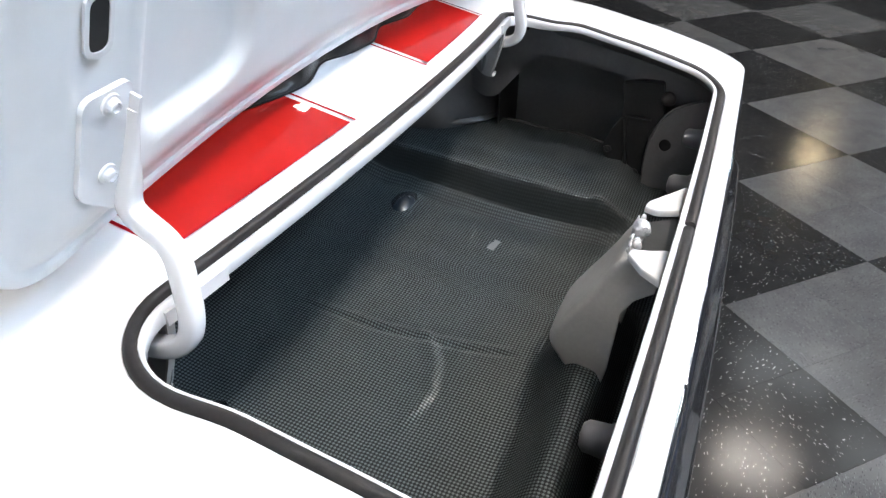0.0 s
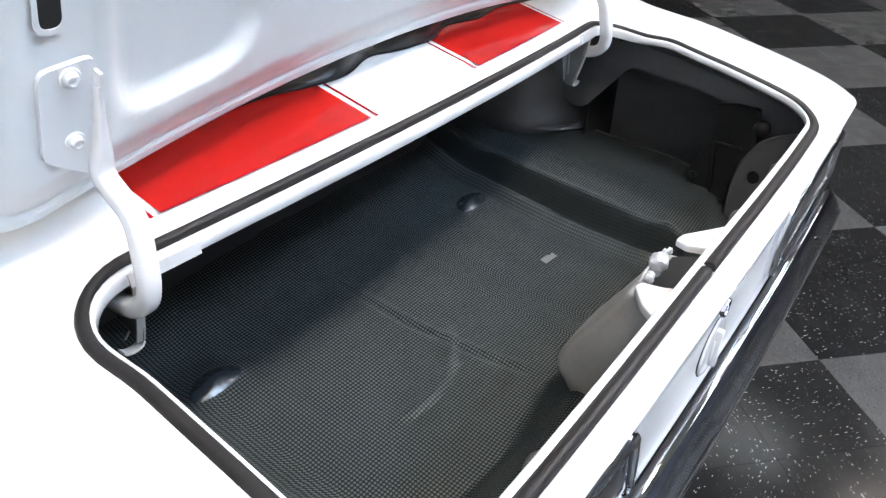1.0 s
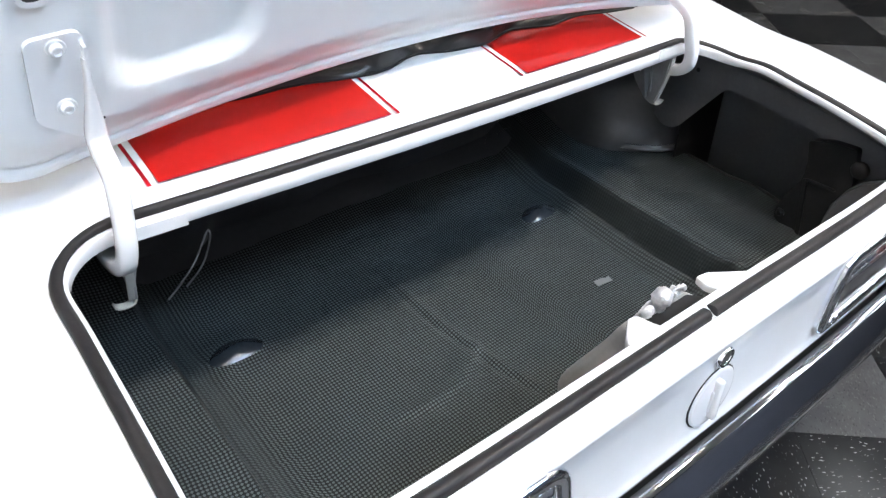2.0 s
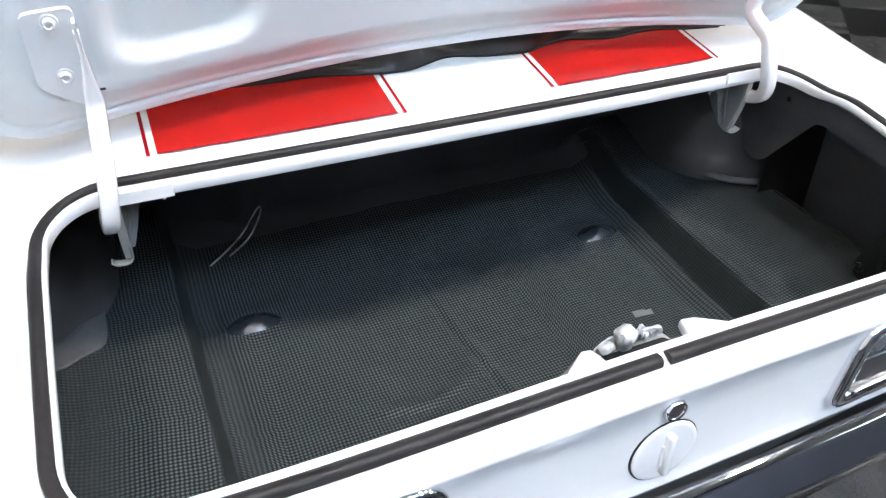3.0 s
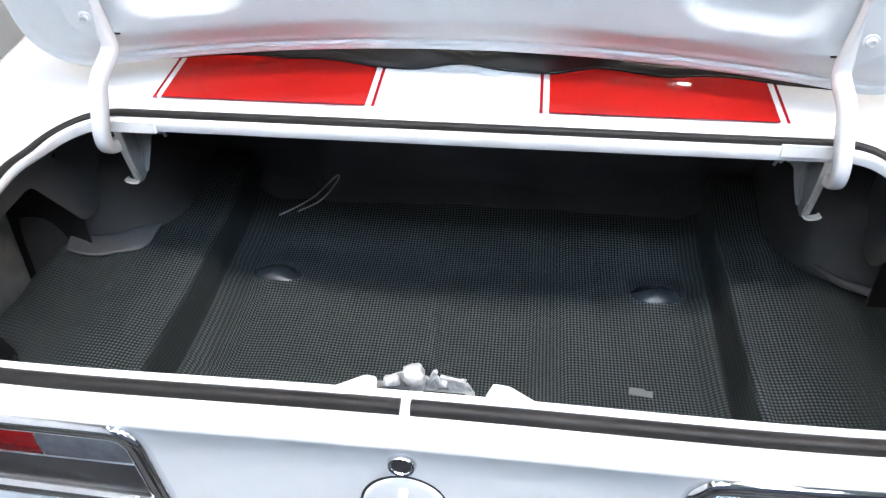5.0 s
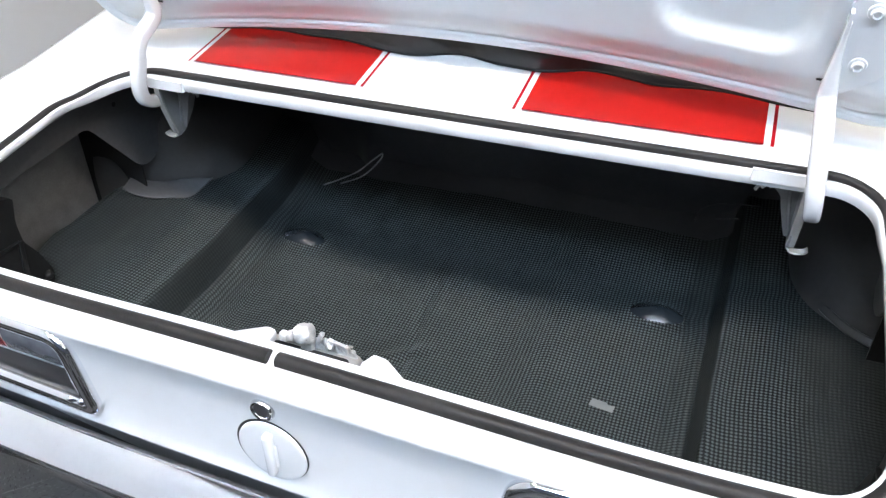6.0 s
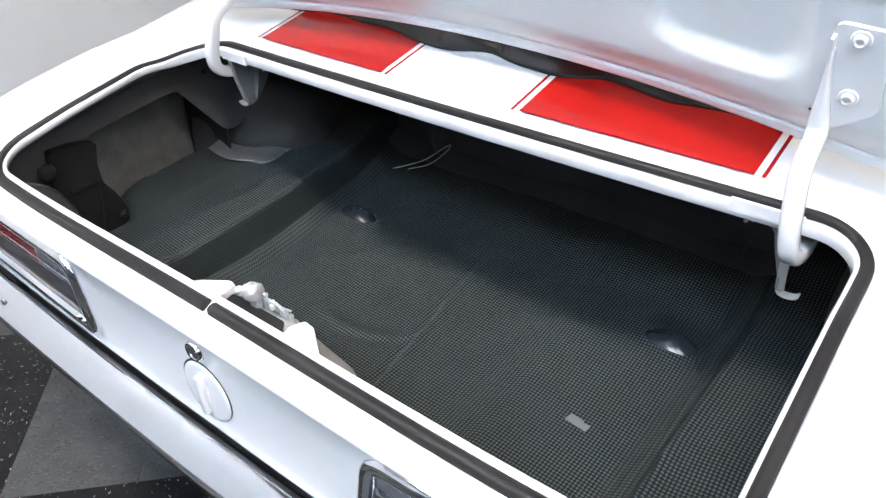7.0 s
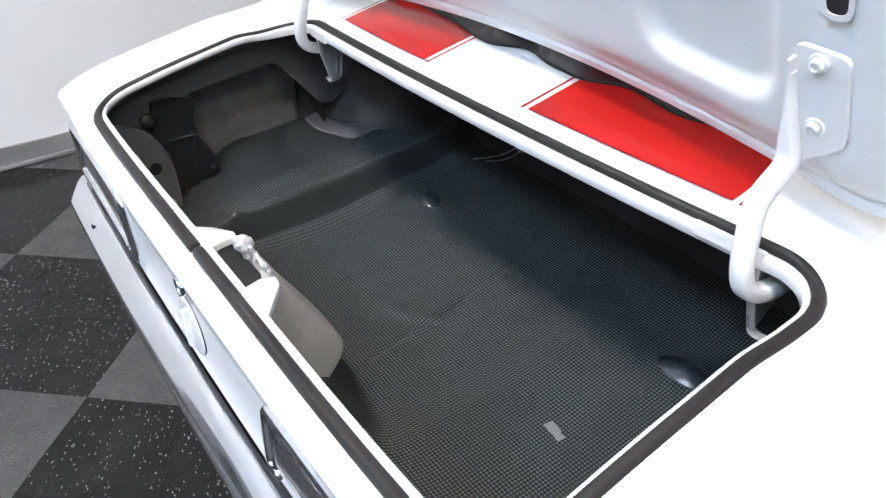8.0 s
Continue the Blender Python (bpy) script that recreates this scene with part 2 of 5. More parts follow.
def floor_material(name, base, other, fleck, amount, dark_fleck):
    """Vinyl composition tile: mottled base with short elongated flecks, one way on each tile."""
    m = material(name, base, 0.15, spec=0.10)
    b = m.node_tree.nodes["Principled BSDF"]
    tc = m.node_tree.nodes.new("ShaderNodeTexCoord")
    info = m.node_tree.nodes.new("ShaderNodeObjectInfo")
    push = m.node_tree.nodes.new("ShaderNodeVectorMath")
    push.operation = "MULTIPLY_ADD"
    push.inputs[1].default_value = (37.0, 53.0, 0.0)
    wire(m, info, "Random", push, 0)
    wire(m, tc, "Object", push, 2)
    n1 = node(m, "ShaderNodeTexNoise", Scale=9.0, Detail=5.0)
    n2 = node(m, "ShaderNodeTexNoise", Scale=160.0, Detail=2.0)
    ramp = m.node_tree.nodes.new("ShaderNodeValToRGB")
    ramp.color_ramp.elements[0].position, ramp.color_ramp.elements[1].position = 0.35, 0.7
    ramp.color_ramp.elements[0].color, ramp.color_ramp.elements[1].color = (*base, 1), (*other, 1)
    wire(m, push, 0, n1, "Vector")
    wire(m, n1, "Fac", ramp, "Fac")
    colour = ramp
    for k, (turn, tone, cut) in enumerate(((0.5, fleck, amount * 0.7), (-0.8, fleck, amount * 0.7), (1.7, dark_fleck, amount * 1.6))):
        mp = m.node_tree.nodes.new("ShaderNodeMapping")
        mp.inputs["Scale"].default_value = (105.0, 460.0, 1.0)
        mp.inputs["Rotation"].default_value = (0, 0, turn)
        mp.inputs["Location"].default_value = (k * 3.7, k * 1.9, 0.0)
        vo = node(m, "ShaderNodeTexVoronoi", Scale=1.0, Randomness=1.0)
        vo.voronoi_dimensions = "2D"
        less = m.node_tree.nodes.new("ShaderNodeMath")
        less.operation = "LESS_THAN"
        pick = m.node_tree.nodes.new("ShaderNodeSeparateColor")
        size = m.node_tree.nodes.new("ShaderNodeMath")
        size.operation = "MULTIPLY_ADD"
        size.inputs[1].default_value, size.inputs[2].default_value = 0.36, 0.10
        few = m.node_tree.nodes.new("ShaderNodeMath")
        few.operation = "LESS_THAN"
        few.inputs[1].default_value = cut
        both = m.node_tree.nodes.new("ShaderNodeMath")
        both.operation = "MULTIPLY"
        mix = m.node_tree.nodes.new("ShaderNodeMix")
        mix.data_type = "RGBA"
        mix.inputs["B"].default_value = (*tone, 1)
        wire(m, push, 0, mp, "Vector")
        wire(m, mp, "Vector", vo, "Vector")
        wire(m, vo, "Distance", less, 0)
        wire(m, vo, "Color", pick, "Color")
        wire(m, pick, "Red", few, 0)
        wire(m, pick, "Green", size, 0)
        wire(m, size, 0, less, 1)
        wire(m, less, 0, both, 0)
        wire(m, few, 0, both, 1)
        wire(m, both, 0, mix, "Factor")
        m.node_tree.links.new(colour.outputs["Color" if colour is ramp else "Result"], mix.inputs["A"])
        colour = mix
    m.node_tree.links.new(colour.outputs["Result"], b.inputs["Base Color"])
    wire(m, push, 0, n2, "Vector")
    rr = m.node_tree.nodes.new("ShaderNodeMapRange")
    rr.inputs["To Min"].default_value, rr.inputs["To Max"].default_value = 0.11, 0.20
    wire(m, n1, "Fac", rr, "Value")
    wire(m, rr, "Result", b, "Roughness")
    bp = node(m, "ShaderNodeBump", Strength=0.06, Distance=0.001)
    wire(m, n2, "Fac", bp, "Height")
    wire(m, bp, "Normal", b, "Normal")
    return m


TILE_DARK = floor_material("charcoal_floor_tile", (0.010, 0.010, 0.0105), (0.016, 0.016, 0.0165), (0.34, 0.34, 0.34), 0.030, (0.04, 0.04, 0.043))
TILE_LIGHT = floor_material("grey_floor_tile", (0.052, 0.052, 0.053), (0.070, 0.070, 0.070), (0.022, 0.022, 0.022), 0.10, (0.10, 0.10, 0.10))
GROUT = vary(material("floor_joint", (0.05, 0.05, 0.05), 0.5), (0.045, 0.044, 0.044), (0.065, 0.064, 0.062), 30.0)


def mat_material():
    """Woven trunk mat: black dots in a light aqua-grey ground, 6.5 mm apart, under a thin plastic gloss."""
    m = material("woven_mat", (0.05, 0.06, 0.06), 0.5, coat=0.10, spec=0.25)
    m.node_tree.nodes["Principled BSDF"].inputs["Coat Roughness"].default_value = 0.16
    b = m.node_tree.nodes["Principled BSDF"]
    uv = m.node_tree.nodes.new("ShaderNodeTexCoord")
    wob = node(m, "ShaderNodeTexNoise", Scale=9.0, Detail=2.0)
    add = m.node_tree.nodes.new("ShaderNodeVectorMath")
    add.operation = "MULTIPLY_ADD"
    add.inputs[1].default_value = (0.0009, 0.0009, 0.0)
    wire(m, uv, "UV", wob, "Vector")
    wire(m, wob, "Color", add, 0)
    wire(m, uv, "UV", add, 2)
    sep = m.node_tree.nodes.new("ShaderNodeSeparateXYZ")
    wire(m, add, 0, sep, 0)
    waves = []
    for axis, period in (("X", 0.0065), ("Y", 0.0065)):
        k = m.node_tree.nodes.new("ShaderNodeMath")
        k.operation = "MULTIPLY"
        k.inputs[1].default_value = 2 * math.pi / period
        s = m.node_tree.nodes.new("ShaderNodeMath")
        s.operation = "SINE"
        wire(m, sep, axis, k, 0)
        wire(m, k, 0, s, 0)
        waves.append(s)
    total = m.node_tree.nodes.new("ShaderNodeMath")
    total.operation = "ADD"
    wire(m, waves[0], 0, total, 0)
    wire(m, waves[1], 0, total, 1)
    rng = m.node_tree.nodes.new("ShaderNodeMapRange")
    rng.inputs["From Min"].default_value, rng.inputs["From Max"].default_value = -0.05, -0.55
    wire(m, total, 0, rng, "Value")
    big = node(m, "ShaderNodeTexNoise", Scale=5.0, Detail=4.0)
    wire(m, uv, "UV", big, "Vector")
    tone = m.node_tree.nodes.new("ShaderNodeValToRGB")
    tone.color_ramp.elements[0].position, tone.color_ramp.elements[1].position = 0.3, 0.75
    tone.color_ramp.elements[0].color, tone.color_ramp.elements[1].color = (0.070, 0.084, 0.085, 1), (0.087, 0.103, 0.104, 1)
    wire(m, big, "Fac", tone, "Fac")
    mix = m.node_tree.nodes.new("ShaderNodeMix")
    mix.data_type = "RGBA"
    mix.inputs["A"].default_value = (0.0065, 0.0076, 0.0086, 1)
    wire(m, rng, "Result", mix, "Factor")
    wire(m, tone, "Color", mix, "B")
    # the print fades to one dark tone: stretched cloth, with shade painted into it
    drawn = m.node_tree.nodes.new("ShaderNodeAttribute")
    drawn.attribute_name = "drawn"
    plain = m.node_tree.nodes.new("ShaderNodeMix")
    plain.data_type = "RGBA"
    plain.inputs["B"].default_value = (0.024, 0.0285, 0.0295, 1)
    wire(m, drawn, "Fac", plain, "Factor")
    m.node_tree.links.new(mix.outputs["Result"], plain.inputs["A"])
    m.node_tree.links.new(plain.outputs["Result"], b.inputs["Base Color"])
    bp = node(m, "ShaderNodeBump", Strength=0.35, Distance=0.0008)
    bp.invert = True
    wire(m, total, 0, bp, "Height")
    wire(m, bp, "Normal", b, "Normal")
    rr = m.node_tree.nodes.new("ShaderNodeMapRange")
    rr.inputs["To Min"].default_value, rr.inputs["To Max"].default_value = 0.46, 0.66
    wire(m, big, "Fac", rr, "Value")
    wire(m, rr, "Result", b, "Roughness")
    return m


MAT = mat_material()


def emitter(name, colour, strength):
    m = bpy.data.materials.new(name)
    m.use_nodes = True
    b = m.node_tree.nodes["Principled BSDF"]
    b.inputs["Base Color"].default_value = (0.8, 0.8, 0.8, 1)
    b.inputs["Emission Color"].default_value = (*colour, 1)
    b.inputs["Emission Strength"].default_value = strength
    return m


DIFFUSER = emitter("lamp_diffuser", (1.07, 0.975, 0.89), LAMP_STRENGTH)
WARM = emitter("warm_lamp_diffuser", (1.0, 0.80, 0.50), LAMP_STRENGTH * 0.7)
COOL = emitter("cool_fill_diffuser", (0.60, 0.79, 1.04), LAMP_STRENGTH * 0.48)

REAR = emitter("added_lamp_diffuser", (0.92, 0.97, 1.0), LAMP_STRENGTH * 0.13)

# ---------------------------------------------------------------- room
T = 0.12
cx, cy = (ROOM_X0 + ROOM_X1) / 2, (ROOM_Y0 + ROOM_Y1) / 2
lx, ly = ROOM_X1 - ROOM_X0, ROOM_Y1 - ROOM_Y0


def structure(name, bm, mat, label):
    return tagged(part(name, bm, mat, None), label, name.split("_")[0], kind="structure")


structure("wall_west", box((T, ly + 2 * T, ROOM_H), (ROOM_X0 - T / 2, cy, ROOM_H / 2)), WALL_PAINT, "plain white painted showroom wall beside the car")
structure("wall_east", box((T, ly + 2 * T, ROOM_H), (ROOM_X1 + T / 2, cy, ROOM_H / 2)), WALL_DARK, "plain dark painted wall closing the showroom")
structure("wall_north", box((lx, T, ROOM_H), (cx, ROOM_Y1 + T / 2, ROOM_H / 2)), WALL_PAINT, "plain white painted wall ahead of the car")
structure("wall_south", box((lx, T, ROOM_H), (cx, ROOM_Y0 - T / 2, ROOM_H / 2)), WALL_BLUE, "unseen plain wall behind the car, dark blue to shape reflections")
structure("ceiling", box((lx + 2 * T, ly + 2 * T, 0.1), (cx, cy, ROOM_H + 0.05)), CEILING_TILE, "white mineral board showroom ceiling")
skirt = join(box((0.012, ly, 0.095), (ROOM_X0 + 0.006, cy, 0.0475), 0.004), box((0.022, ly, 0.02), (ROOM_X0 + 0.011, cy, 0.01), 0.006))
structure("baseboard", skirt, SKIRTING, "grey vinyl skirting along the white wall")


def ceiling_light(glow=DIFFUSER, label="recessed white fluorescent ceiling light with glowing diffuser"):
    root = tagged(new("ceiling_light"), label, "ceiling light", "showroom ceiling lights")
    w, l = 0.6, 1.2
    frame_bm = join(box((w, 0.03, 0.05), (0, l / 2 - 0.015, 0), 0.004), box((w, 0.03, 0.05), (0, -l / 2 + 0.015, 0), 0.004),
                    box((0.03, l - 0.06, 0.05), (w / 2 - 0.015, 0, 0), 0.004), box((0.03, l - 0.06, 0.05), (-w / 2 + 0.015, 0, 0), 0.004),
                    box((0.02, l - 0.06, 0.05), (0, 0, 0), 0.004))
    part("frame", frame_bm, WALL_PAINT, root)
    part("tray", box((w - 0.05, l - 0.05, 0.004), (0, 0, 0.022)), WALL_PAINT, root)
    for sx in (-1, 1):
        for k in (-1, 0, 1):
            part("diffuser", box((w / 2 - 0.095, (l - 0.12) / 3 - 0.03, 0.02), (sx * (w / 4 - 0.0025), k * (l - 0.12) / 3, 0.008)), glow, root, "glowing diffuser")
    return root


first_lamp = ceiling_light()
LAMPS = [(-1.35, -0.85), (0.1, -0.85), (1.55, -0.85), (3.0, -0.85), (4.8, -0.9)]
# unseen lamps added: first three light tail and lid, the rest streak the bumper
ADDED_LAMPS = [(-1.4, -4.6), (0.6, -5.0), (2.6, -4.6), (7.0, -3.4), (10.5, -3.4), (7.0, -5.2), (10.5, -5.2), (5.2, 0.6), (5.4, -2.2), (6.4, -1.2)]
SMALL_LAMPS = [(4.26, 2.58, 0, 0.45, 0.40), (1.70, 4.75, 90, 0.40, 0.36), (4.20, 4.98, 0, 1.0, 0.22)]
COOL_FILLS = [(-0.3, -2.8), (0.9, -2.8), (2.1, -2.8)]
first_lamp.matrix_basis = pose(LAMPS[0][0], LAMPS[0][1], ROOM_H - 0.025) @ Matrix.Diagonal((0.6, 0.6, 1, 1))
for lx_, ly_ in LAMPS[1:]:
    copy_thing(first_lamp, pose(lx_, ly_, ROOM_H - 0.025))
for lx_, ly_, rz_, sx_, sy_ in SMALL_LAMPS:
    copy_thing(first_lamp, pose(lx_, ly_, ROOM_H - 0.025, 0, 0, rz_) @ Matrix.Diagonal((sx_, sy_, 1, 1)))
# added out of view: bluish light reaching the trunk from behind, source unknown
cool_fill = ceiling_light(COOL, "unseen added ceiling light giving the bluish light from behind")
cool_fill.matrix_basis = pose(COOL_FILLS[0][0], COOL_FILLS[0][1], ROOM_H - 0.025)
for lx_, ly_ in COOL_FILLS[1:]:
    copy_thing(cool_fill, pose(lx_, ly_, ROOM_H - 0.025))
added_lamp = ceiling_light(REAR, "unseen neutral ceiling light added for fill and bumper streaks")
added_lamp.matrix_basis = pose(ADDED_LAMPS[0][0], ADDED_LAMPS[0][1], ROOM_H - 0.025)
for lx_, ly_ in ADDED_LAMPS[1:]:
    copy_thing(added_lamp, pose(lx_, ly_, ROOM_H - 0.025))
warm_lamp = ceiling_light(WARM, "small recessed ceiling light with warm yellowish diffuser")
warm_lamp.matrix_basis = pose(12.48, -1.44, ROOM_H - 0.025) @ Matrix.Diagonal((0.8, 0.4, 1, 1))

# ---------------------------------------------------------------- the car's forms
BOW = 0.02


def bow_at(y):
    """How far the car's cross lines bend forward at their ends: little at the tail, more at the deck."""
    return 0.02 + 0.11 * smooth(0.15, 0.60, y)


HALF_W, Y_REAR, Y_FRONT, CORNER = 0.666, 0.120, 0.606, 0.09


def deck_z(x, y):
    """Height of the painted rear deck."""
    ax = abs(x)
    z = 0.929 + 0.2 * (y - 0.627) - 0.085 * (x * x - 0.017)
    side = min(1.0, ax / 0.66) ** 4
    back = max(0.0, min(1.3, (0.36 - y) / 0.24)) ** 1.5
    z += side * (0.013 * smooth(0.62, 0.45, y) + 0.004 * smooth(0.4, 0.2, y))
    z -= 0.037 * back * (1 - 0.55 * side)
    z -= 0.008 * smooth(0.624, 0.602, y - 0.13 * x * x) * smooth(0.46, 0.54, y) * smooth(0.74, 0.68, ax)
    if ax > 0.66:
        z += 0.9 * 0.085 * (min(ax, 0.8) ** 2 - 0.4356) + 0.004 * smooth(0.66, 0.80, ax)
    return z


def ring(hw, y0, y1, r, n_long=40, n_side=20, n_corner=10):
    """A rounded rectangle, anticlockwise from the middle of the rear edge, bowed across the car."""
    pts = []

    def line(a, b, n):
        for k in range(n):
            pts.append((a[0] + (b[0] - a[0]) * k / n, a[1] + (b[1] - a[1]) * k / n))

    def arc(c, rad, a0, n):
        for k in range(n):
            a = radians(a0 + 90 * k / n)
            pts.append((c[0] + rad * math.cos(a), c[1] + rad * math.sin(a)))

    line((0, y0), (hw - r, y0), n_long // 2)
    arc((hw - r, y0 + r), r, -90, n_corner)
    line((hw, y0 + r), (hw, y1 - r), n_side)
    arc((hw - r, y1 - r), r, 0, n_corner)
    wide = 1.35 * r  # one front corner is a little rounder than the other
    line((hw - r, y1), (-hw + wide, y1), n_long)
    arc((-hw + wide, y1 - wide), wide, 90, n_corner)
    line((-hw, y1 - wide), (-hw, y0 + r), n_side)
    arc((-hw + r, y0 + r), r, 180, n_corner)
    line((-hw + r, y0), (0, y0), n_long // 2)
    return [(x, y + bow_at(y) * x * x) for x, y in pts]


def opening(off):
    return ring(HALF_W + 0.002 - 0.70 * off, Y_REAR + 0.88 * off, Y_FRONT - off, max(CORNER - off, 0.03))


def loft(rings, close=True):
    n = len(rings[0])
    verts = [p for r in rings for p in r]
    faces = [(a * n + k, a * n + (k + 1) % n, (a + 1) * n + (k + 1) % n, (a + 1) * n + k) for a in range(len(rings) - 1) for k in range(n)]
    return verts, faces


car = tagged(new("car"), "white classic convertible with red stripes and open trunk lid", "car")
car.location = (0, 0, 0)

# painted rear body: rolled opening edge, deck, shoulders, tail panel and sides
rings = [[(x, y, deck_z(x, y) - 0.014 - 0.006 * smooth(0.50, 0.58, y)) for x, y in opening(0.0300)]]
rings.append([(x, y, deck_z(x, y) - 0.0138 - 0.005 * smooth(0.50, 0.58, y)) for x, y in opening(0.0308)])
for off, dz in ((0.0315, -0.008), (0.031, -0.003), (0.029, -0.0005), (0.027, 0.0), (0.0225, -0.001), (0.0215, -0.005), (0.004, -0.007), (0.0015, -0.005), (0.0, -0.002)):
    rings.append([(x, y, deck_z(x, y) + dz) for x, y in opening(off)])
inner, outer = ring(HALF_W + 0.004, Y_REAR - 0.003, Y_FRONT + 0.004, CORNER), ring(0.855, 0.094, 1.22, 0.10)
for k in (0, 0.06, 0.15, 0.3, 0.5, 0.7, 0.85, 0.95, 1.0):
    pts = [(a[0] + (b[0] - a[0]) * k, a[1] + (b[1] - a[1]) * k) for a, b in zip(inner, outer)]
    rings.append([(x, y, deck_z(x, y)) for x, y in pts])


def edge_share(k, n=160):
    """0 along the tail panel, 1 along the flanks."""
    back = min(k, n - k) / n
    return smooth(0.125, 0.19, back)


base_ring = rings[-1]
for hw, y0, z_side, z_tail, r in ((0.868, 0.0905, -0.004, -0.002, 0.10), (0.885, 0.0885, -0.016, -0.006, 0.10), (0.899, 0.0895, -0.045, -0.012, 0.09), (0.905, 0.0935, -0.08, -0.02, 0.11), (0.915, 0.0975, -0.13, -0.06, 0.125), (0.915, 0.0985, -0.2, -0.125, 0.13)):
    pts = ring(hw, y0, 1.22 + (hw - 0.855) * 0.5, r)
    rings.append([(p[0], p[1], q[2] + z_tail + (z_side - z_tail) * edge_share(k, len(pts))) for k, (p, q) in enumerate(zip(pts, base_ring))])
for hw, y0, z, r in ((0.914, 0.0975, 0.622, 0.13), (0.912, 0.0960, 0.611, 0.14), (0.911, 0.0938, 0.6045, 0.14), (0.911, 0.0940, 0.6000, 0.14), (0.91, 0.0980, 0.5975, 0.145), (0.91, 0.125, 0.596, 0.15), (0.905, 0.14, 0.45, 0.15), (0.88, 0.17, 0.3, 0.08), (0.84, 0.24, 0.24, 0.08)):
    rings.append([(x, y, z) for x, y in ring(hw, y0, 1.22 + (hw - 0.855) * 0.5, r)])
v, f = loft(rings)
link_mesh("rear_body", v, f, WHITE, car, "gloss white painted rear bodywork")

# forward bodywork, low and closed
sections = []
for y, hw, zt, zb in ((1.2, 0.915, 0.90, 0.26), (1.6, 0.915, 0.92, 0.25), (2.3, 0.915, 0.93, 0.25), (2.9, 0.915, 0.93, 0.25), (3.6, 0.91, 0.90, 0.25), (4.2, 0.9, 0.86, 0.27), (4.42, 0.84, 0.80, 0.32)):
    half = [(0, zt + 0.02), (hw * 0.6, zt + 0.01), (hw * 0.9, zt - 0.01), (hw * 0.98, zt - 0.06), (hw, zt - 0.2), (hw * 0.99, zb + 0.2), (hw * 0.95, zb), (0, zb)]
    full = half + [(-x, z) for x, z in half[-2:0:-1]]
    sections.append([(x, y + 0.05, z) for x, z in full])
v, f = loft(sections)
n_sec = len(sections[0])
f += [tuple(range(n_sec)), tuple(range(len(v) - n_sec, len(v)))]
link_mesh("front_body", v, f, WHITE, car, "plain gloss white forward bodywork")


def wheel(x, y):
    m = pose(x, y, 0.335, 0, 90, 0)
    tyre = part("tyre", lathe([(0.19, -0.1), (0.26, -0.105), (0.31, -0.1), (0.332, -0.075), (0.335, 0), (0.332, 0.075), (0.31, 0.1), (0.26, 0.105), (0.19, 0.1)], 40, m), TYRE, car, "black rubber tyre", True)
    part("rim", lathe([(0.0, 0.05 if x > 0 else -0.05), (0.06, 0.05 if x > 0 else -0.05), (0.13, 0.02), (0.185, 0.09 if x > 0 else -0.09), (0.192, 0.09 if x > 0 else -0.09), (0.192, -0.09 if x > 0 else 0.09)], 40, m), CHROME, tyre, "chrome wheel rim", True)


for sx in (-1, 1):
    wheel(sx * 0.80, 1.14)
    wheel(sx * 0.80, 3.72)


# red stripes painted on the deck, each with a thin dark red line on both sides
def stripe_strip(name, xa, xb, mat, rear, label):
    def fn(u, v):
        x = xa + (xb - xa) * u
        y0 = 0.627 + 0.137 * (x * x - 0.0169) + rear
        y = y0 + (0.98 - y0) * v
        return (x, y, deck_z(x, y) + 0.0009)
    sheet(fn, span(0, 1, 14 if abs(xb - xa) > 0.05 else 3), span(0, 1, 14), name, mat, car, label)


def stripe_end(xa, xb):
    def fn(u, v):
        x = xa + (xb - xa) * u
        y = 0.627 + 0.137 * (x * x - 0.0169) - 0.0004 + 0.0032 * v
        return (x, y, deck_z(x, y) + 0.0016)
    sheet(fn, span(0, 1, 14), span(0, 1, 2), "stripe_end", DARK_RED, car, "thin dark red edge of the stripe")


for sx in (-1, 1):
    stripe_strip("red_stripe", sx * 0.1425, sx * 0.4930, RED, 0.0, "gloss red painted deck stripe")
    stripe_end(sx * 0.1425, sx * 0.4930)
    stripe_strip("pinstripe", sx * 0.1278, sx * 0.1330, DARK_RED, -0.002, "thin dark red line")
    stripe_strip("pinstripe", sx * 0.5025, sx * 0.5077, DARK_RED, -0.002, "thin dark red line")

# rubber seal round the opening, with its joint at the middle of the rear edge
loop = [(x, y) for x, y in opening(0.0105)]
start = [Vector((x, y, deck_z(x, y) + 0.001)) for x, y in loop]
seal_path = [p for p in start if not (abs(p.x + 0.003) < 0.0065 and p.y < 0.2)]
first = next(k for k in range(len(seal_path)) if seal_path[k].x > 0 and seal_path[k - 1].x < 0 and seal_path[k].y < 0.2)
seal_path = seal_path[first:] + seal_path[:first]
seal_path = [Vector((0.003, seal_path[0].y, seal_path[0].z))] + seal_path + [Vector((-0.009, seal_path[-1].y, seal_path[-1].z))]


